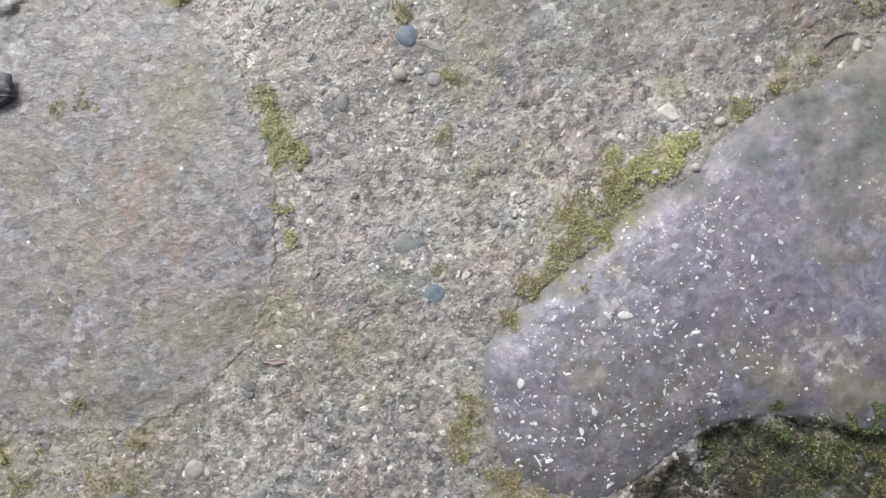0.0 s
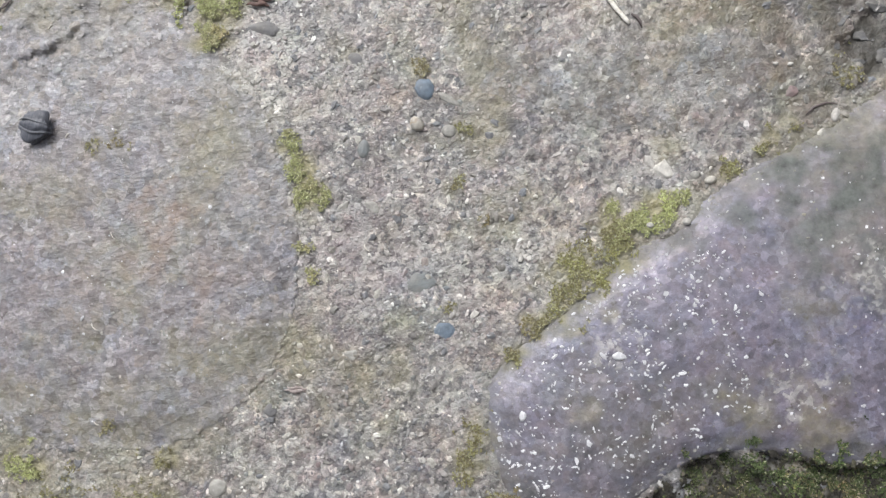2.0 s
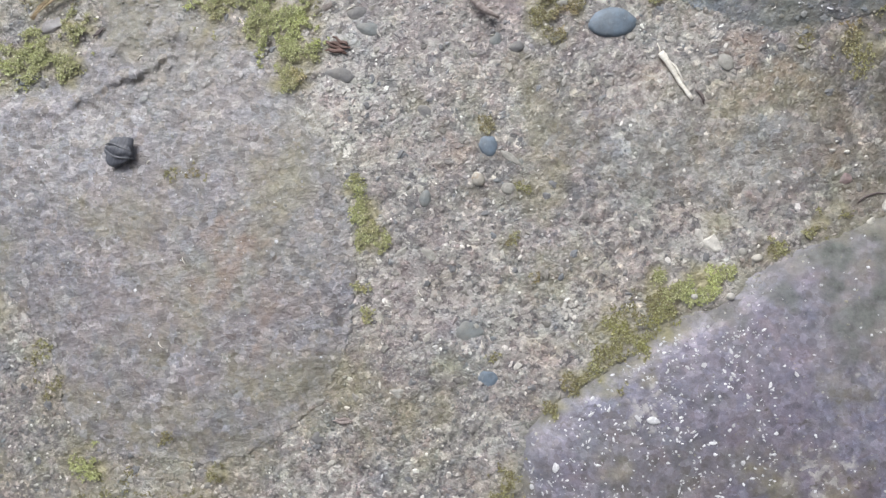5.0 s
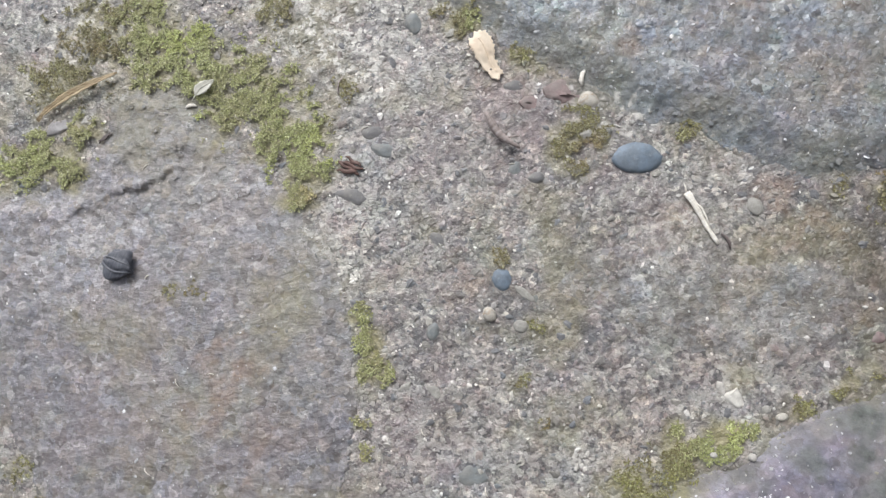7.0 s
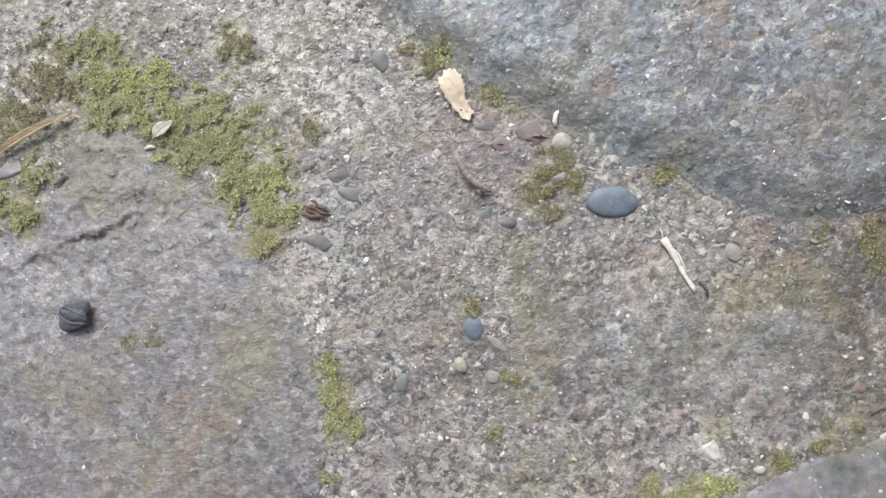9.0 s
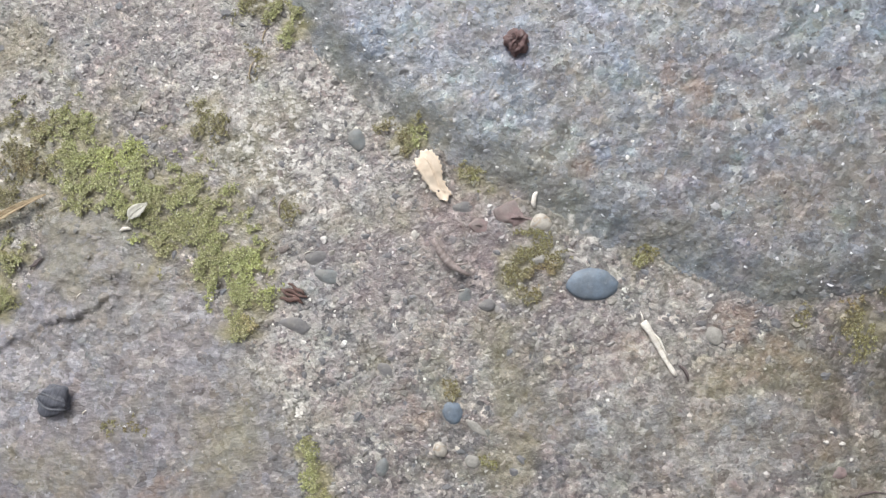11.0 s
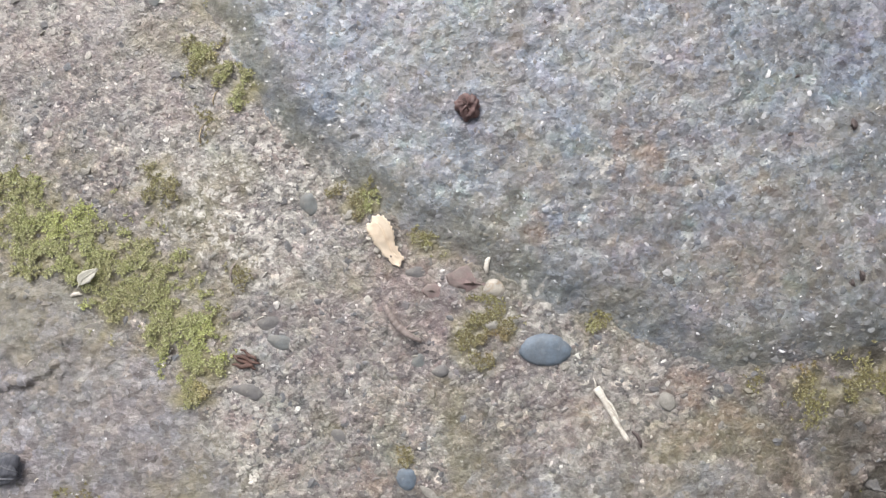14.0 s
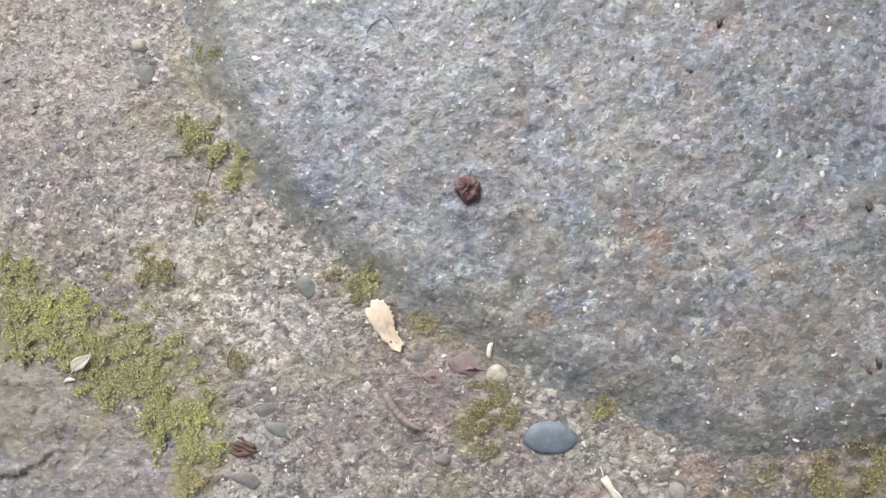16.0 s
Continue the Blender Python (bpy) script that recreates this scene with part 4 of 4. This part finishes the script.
# ---- seed husk: black, ribbed, on the lilac stone ----
def seed_husk(x, y, turn):
    ob = empty_thing("seed_husk", x, y, surface(x, y) + 1.7, turn, (6, 4))
    bm = bmesh.new()
    bmesh.ops.create_uvsphere(bm, u_segments=64, v_segments=32, radius=1)
    for v in bm.verts:
        p = Vector((v.co.z, v.co.y, v.co.x)).normalized()
        a = math.atan2(p.z, p.y)
        groove = abs(math.sin(a * 3 + .5 + .9 * p.x + 1.2 * noise.noise(p * 1.4))) ** .6
        r = .8 + .26 * groove * math.sqrt(max(0, 1 - p.x * p.x)) + .12 * noise.noise(p * 2.2 + Vector((1, 7, 2))) + .07 * noise.noise(p * 6)
        broken = 1 - .35 * smooth(p.x + .25 * noise.noise(p * 3), .45, .95)
        for ca, lim in ((.5, .78), (1.7, .85), (2.8, .8), (4.0, .82), (5.3, .76)):
            over = p.x * math.cos(ca) + p.y * math.sin(ca) - lim
            if over > 0:
                p = p - Vector((math.cos(ca), math.sin(ca), 0)) * over * .9
        v.co = Vector((p.x * 5.3, p.y * 4.9 * broken, p.z * 1.9)) * r * (1 + .2 * noise.noise(p * 1.5 + Vector((5, 2, 1))))
    husk = part("husk", bm, MAT_SEED, ob)
    for k, a in enumerate((1.15, 1.95)):
        pts = []
        for i in range(9):
            u = -.9 + 1.75 * i / 8
            w = math.sqrt(max(0.02, 1 - u * u)) * .95
            pts.append((u * 4.9, math.cos(a) * 4.5 * w + .2 * math.sin(i + k), math.sin(a) * 1.9 * w + .15))
        part("rib", tube(pts, [.1 + .22 * math.sin(math.pi * (i + .5) / 9) for i in range(9)], 6), MAT_RIB, husk, "paler grey lengthwise rib")
    return tagged(ob, "black ribbed seed husk lying on the lilac-grey stone", "seed")


seed_husk(-110.5, 4, -22)


# ---- straw, twig, leaf bits ----
def straw(x0, y0, x1, y1):
    ln, a = math.hypot(x1 - x0, y1 - y0), math.degrees(math.atan2(y1 - y0, x1 - x0))
    ob = empty_thing("straw", x0, y0, surface((x0 + x1) / 2, (y0 + y1) / 2) + .9, a)
    n = 12
    pts = [(ln * i / n, .12 * math.sin(i * .5), .15 * math.sin(i * .7)) for i in range(n + 1)]
    part("stem", tube(pts, [1.05 - .5 * i / n + .1 * math.sin(i * 1.9) for i in range(n + 1)], 8, None, .5), MAT_STRAW, ob)
    part("splinter", tube([(ln * .18, .5, .3), (ln * .35, 1.1, .5), (ln * .52, .9, .4), (ln * .72, .4, .3)], [.12, .38, .3, .08], 6, None, .5), MAT_STRAW, ob)
    part("splinter", tube([(0, -.2, .1), (-1.2, .4, .2), (-2.8, .7, .1)], [.35, .22, .06], 6), MAT_STRAW, ob)
    return tagged(ob, "split pale yellow straw piece lying on the mortar", "straw")


straw(51.5, 24.3, 59.7, 9.8)


def twig(x0, y0, x1, y1):
    ln, a = math.hypot(x1 - x0, y1 - y0), math.degrees(math.atan2(y1 - y0, x1 - x0))
    ob = empty_thing("twig", x0, y0, surface((x0 + x1) / 2, (y0 + y1) / 2) + 2.9, a, (0, 4))
    n = 10
    pts = [(ln * i / n, -1.5 * math.sin(math.pi * i / n), .25 * math.sin(i)) for i in range(n + 1)]
    part("stem", tube(pts, [.5 + .65 * math.sin(math.pi * min(1, (i + .6) / n)) for i in range(n + 1)], 8), MAT_TWIG, ob)
    part("side_shoot", tube([pts[6], (ln * .72, .2, .3), (ln * .78, 1.5, .3), (ln * .84, 2.2, .1)], [.38, .3, .22, .08], 6), MAT_TWIG, ob)
    part("side_shoot", tube([pts[6], (ln * .6, .5, .3), (ln * .62, 1.8, .2)], [.3, .2, .06], 6), MAT_TWIG, ob)
    return tagged(ob, "forked grey-brown twig lying on the mortar", "twig")


twig(-4.3, 47.4, 5.2, 37.3)


def curled_blade():
    ob = empty_thing("dry_leaf_blade", -138.8, 47.5, surface(-125, 56) + 1.0)
    n = 16
    pts = []
    for i in range(n + 1):
        u = i / n
        pts.append((24 * u, 14.5 * u ** .72, .6 + .9 * math.sin(math.pi * u)))
    body = part("blade", blade(pts, [.2 + .85 * math.sin(math.pi * min(1, .12 + .88 * i / n)) ** .8 for i in range(n + 1)], .18, .35, 7, .5, 3), MAT_BROWNLEAF, ob)
    part("midrib", tube([(p[0], p[1], p[2] + .05) for p in pts], [.18 - .13 * i / n for i in range(n + 1)], 6), MAT_BROWNLEAF, body, "thin raised midrib")
    return tagged(ob, "curled narrow brown dry leaf blade across moss", "leaf")


curled_blade()


def leaflet(x, y, turn):
    ob = empty_thing("leaflet", x, y, surface(x, y) + 1.5, turn, (8, -6))
    n = 10
    pts = [(-3.6 + 7.2 * i / n, .3 * math.sin(i * .5), .3 * math.sin(math.pi * i / n)) for i in range(n + 1)]
    body = part("blade", blade(pts, [.2 + 1.6 * math.sin(math.pi * (i / n) ** .75) for i in range(n + 1)], .16, .15, 7, .25, 8), MAT_PALELEAF, ob)
    part("stalk", tube([(-3.4, 0, .05), (-4.6, -.2, -.2), (-5.6, -.2, -.6)], [.22, .17, .1], 6), MAT_PALELEAF, ob)
    part("midrib", tube([(p[0], p[1], p[2] + .08) for p in pts], [.09] * (n + 1), 5), MAT_PALELEAF, body)
    return tagged(ob, "small pale grey-green leaflet lying on moss", "leaf")


leaflet(-87.5, 56.8, 40)


def torn_leaf(x, y, turn):
    ob = empty_thing("leaf_fragment", x, y, surface(x, y) + 1.6, turn, (4, 5))
    n = 30
    pts = [(-7.2 + 14.4 * i / n, .5 * math.sin(i * .22), .45 * math.sin(i * .2)) for i in range(n + 1)]
    wide = [(2.3 + .85 * math.sin(math.pi * min(1, i / (n * .55))) - .9 * max(0, i / n - .6) * 2.2) * min(1, .72 + i * .12) * (.8 if i > n - 2 else 1) for i in range(n + 1)]
    leaf = blade(pts, wide, .2, .1, 11, .38, 9)
    for v in leaf.verts:
        end = smooth(abs(v.co.x), 5.8, 7.2)
        v.co.x += end * 1.1 * noise.noise(Vector((v.co.y * .8, 4.0 if v.co.x > 0 else 9.0, 1)))
        v.co.z += .3 * noise.noise(Vector((v.co.x * .45, v.co.y * .6, 2)))
    leaf = part("blade", leaf, MAT_TAN, ob)
    part("vein", tube([(p[0], p[1] + .35, p[2] + .12) for p in pts[3:27]], [.13 - .003 * i for i in range(24)], 5), MAT_TAN, leaf)
    part("worm_hole", lump(.32, .28, .12, .2, 2, 2), MAT_DARKWOOD, leaf, "tiny dark hole with a brown rim").location = (4.0 * MM, -1.1 * MM, .35 * MM)
    return tagged(ob, "torn tan fragment of a dry leaf with ragged edges", "leaf")


torn_leaf(-4, 64.5, -58)


def bark_chip(x, y, turn, slivers=5, scale=1.0, mat=MAT_BARK, label="red-brown splintered bark chip lying on the mortar"):
    ob = empty_thing("bark_chip", x, y, surface(x, y) + .6, turn)
    for k in range(slivers):
        o = (k - (slivers - 1) / 2) * random.uniform(.8, 1.3) * scale
        ln = (3.6 - abs(o) * .35 + random.uniform(-.6, .6)) * scale
        lean = random.uniform(-.55, .55)
        pts = [(-ln + 2 * ln * i / 6, o + lean * (i - 3) + .3 * math.sin(i * 1.7 + k * 2), .35 * math.sin(i * .8 + k)) for i in range(7)]
        part("sliver", tube(pts, [(.15 + .55 * math.sin(math.pi * (i + .4) / 7) * random.uniform(.6, 1.2)) * scale for i in range(7)], 6, None, .5), mat, ob)
    return tagged(ob, label, "bark")


bark_chip(-43.6, 32.7, -30, 4)
bark_chip(-118.5, 42.5, 25, 2, .6, MAT_DARKWOOD, "small dark brown bark bit beside moss")
bark_chip(-46.5, -79, -38, 2, .8, MAT_TWIG, "dark brown bark sliver bedded in the mortar")


def berry(x, y):
    ob = empty_thing("dried_berry", x, y, surface(x, y) + 1.0, 15)
    bm = bmesh.new()
    bmesh.ops.create_icosphere(bm, subdivisions=5, radius=1)
    for v in bm.verts:
        p = v.co.normalized()
        a = math.atan2(p.y, p.x)
        fold = .3 * noise.noise(p * 2.1 + Vector((3, 1, 0))) + .16 * abs(noise.noise(p * 4.5)) + .08 * math.sin(5 * a + 2 * p.z)
        pit = sum(.8 * max(0, 1 - ((p.x - qx) ** 2 + (p.y - qy) ** 2) / w) for qx, qy, w in ((-.2, .5, .2), (.3, -.1, .1), (-.15, -.4, .09), (.55, .45, .06))) if p.z > 0 else 0
        v.co = Vector((p.x * 3.2, p.y * 3.4, p.z * 1.7)) * (.95 + fold - pit)
    part("skin", bm, MAT_BERRY, ob)
    part("flesh", lump(2.5, 2.7, 1.1, .4, 4, 3), MAT_BERRY_IN, ob, "blackish dried inside showing through the folds")
    for k, (a, ln) in enumerate(((.5, 3.4), (2.2, 3.0), (3.9, 2.6))):
        pts = [(math.cos(a + .15 * i) * ln * (.3 + .25 * i), math.sin(a + .15 * i) * ln * (.3 + .25 * i), 1.5 - .25 * i) for i in range(4)]
        part("sepal", blade(pts, [.4, .8, .7, .15], .25, .25, 5, .5, k), MAT_BERRY, ob, "shrivelled brown-red sepal")
    return tagged(ob, "shrivelled dark red berry lying on the blue-grey stone", "berry")


berry(18.8, 99.7)


def splinter(x, y, turn, ln, r, mat, label):
    ob = part("splinter", tube([(-ln / 2, 0, 0), (-ln / 5, .12 * ln, .1), (ln / 5, .1 * ln, .15), (ln / 2, -.05 * ln, 0)], [r * .5, r, r * .9, r * .3], 7, None, .6), mat, None, label)
    ob.matrix_basis = pose(x * MM, y * MM, (surface(x, y) + r * .5) * MM, 0, 0, turn)
    return tagged(ob, label, "splinter", "loose splinters")


splinter(23.6, 57.8, 80, 5, .75, MAT_STRAW, "short whitish stalk stub at the stone's edge")
splinter(120.5, -61.5, 75, 5, .8, MAT_STRAW, "pale splinter lying on the purple stone")
splinter(118, -86.5, 60, 6, .6, MAT_STRAW, "pale thin splinter lying on the purple stone")
splinter(-92, 51.5, 10, 3.4, .6, MAT_STRAW, "short whitish bit of stalk beside moss")
splinter(-55.2, 96, 80, 6, .2, MAT_BROWNLEAF, "dry moss stalk beside moss")
splinter(-51.5, 106, 75, 5, .18, MAT_BROWNLEAF, "thin dry moss stalk")
splinter(-47, 57, 82, 6, .28, MAT_TWIG, "thin upright dry stalk in moss")
splinter(-4.5, 144, 40, 6, .16, MAT_DARKWOOD, "thin dark rootlet on the blue-grey stone")
splinter(-1, 145, -50, 5, .14, MAT_DARKWOOD, "short dark rootlet on the blue-grey stone")
splinter(108, -21.5, 15, 9, .35, MAT_DARKWOOD, "thin brown rootlet beside the purple stone")
splinter(61.8, 10.5, -60, 5, .5, MAT_DARKWOOD, "dark splinter beside the straw")


for k in range(16):
    fx, fy = random.uniform(-140, 20), random.uniform(-100, 60)
    splinter(fx, fy, random.uniform(0, 180), random.uniform(1.5, 3.5), random.uniform(.1, .18), MAT_STRAW, "tiny pale dry fibre on the paving")


def dirt_crumb(x, y, r, label):
    ob = part("dirt_crumb", lump(r * .9, r * .6, r * .35, 1.1, x, 3, .25, 2.2), MAT_DARKWOOD, None, label)
    ob.matrix_basis = pose(x * MM, y * MM, (surface(x, y) + r * .2) * MM, 0, 0, x * 7)
    return tagged(ob, label, "crumb", "dirt crumbs on the blue-grey stone")


for cx, cy, cr in ((118.5, 92, 1.6), (119.5, 53, 1.4), (117, 51, 1.0), (102.5, 90, .8), (104.5, 105, .7), (88, 58, .6), (40, 122, .7), (76, 128, 1.0), (84, 140, 1.4), (62, 132, .8)):
    dirt_crumb(cx, cy, cr, "dark brown crumb of dirt on the blue-grey stone")

# ---- larger bedded chips, piece by piece ----
MAT_CHIP, t, b = nodes_of("bedded_chips")
info = t.nodes.new("ShaderNodeObjectInfo")
col = ramp(t, info.outputs["Random"], [(0, (.24, .23, .21)), (.2, (.17, .172, .178)), (.4, (.31, .295, .265)), (.55, (.19, .18, .17)), (.7, (.40, .385, .345)),
                                       (.82, (.28, .245, .225)), (.9, (.19, .2, .215)), (.96, (.52, .5, .46))], True)
col = mix(t, .85, col, ramp(t, noise_fac(t, 1.1, 4, .7), [(.3, (.6, .6, .6)), (.7, (1.4, 1.4, 1.4))]), "MULTIPLY")
t.links.new(col, b.inputs["Base Color"])
b.inputs["Roughness"].default_value = .7
bump(t, b, noise_fac(t, .6, 3, .6), .3)
cx, cy = jittered(-150, 132, -132, 160, 8.2)
deep = np.max([stone_height(cx, cy, c, s)[1] for _, c, s in STONES], axis=0)
ok = (deep < -1.2) & (moss_field(cx, cy) < .35)
pick = np.linspace(0, ok.sum() - 1, 300).astype(int)
cx, cy = cx[ok][pick], cy[ok][pick]
ball, tris = ico(2)
chip_meshes = [mesh_of("chip", w * (random.uniform(1.2, 2.1), random.uniform(.9, 1.5), random.uniform(.45, .7)), tris, MAT_CHIP, False) for w in angular(ball, 12)]
cz = mortar_height(cx, cy)
for k in range(len(cx)):
    ob = new("chip", chip_meshes[k % 12])
    ob.parent = ground
    ob.matrix_basis = pose(cx[k] * MM, cy[k] * MM, (cz[k] - .22) * MM, random.uniform(-15, 15), random.uniform(-15, 15), random.uniform(0, 360))
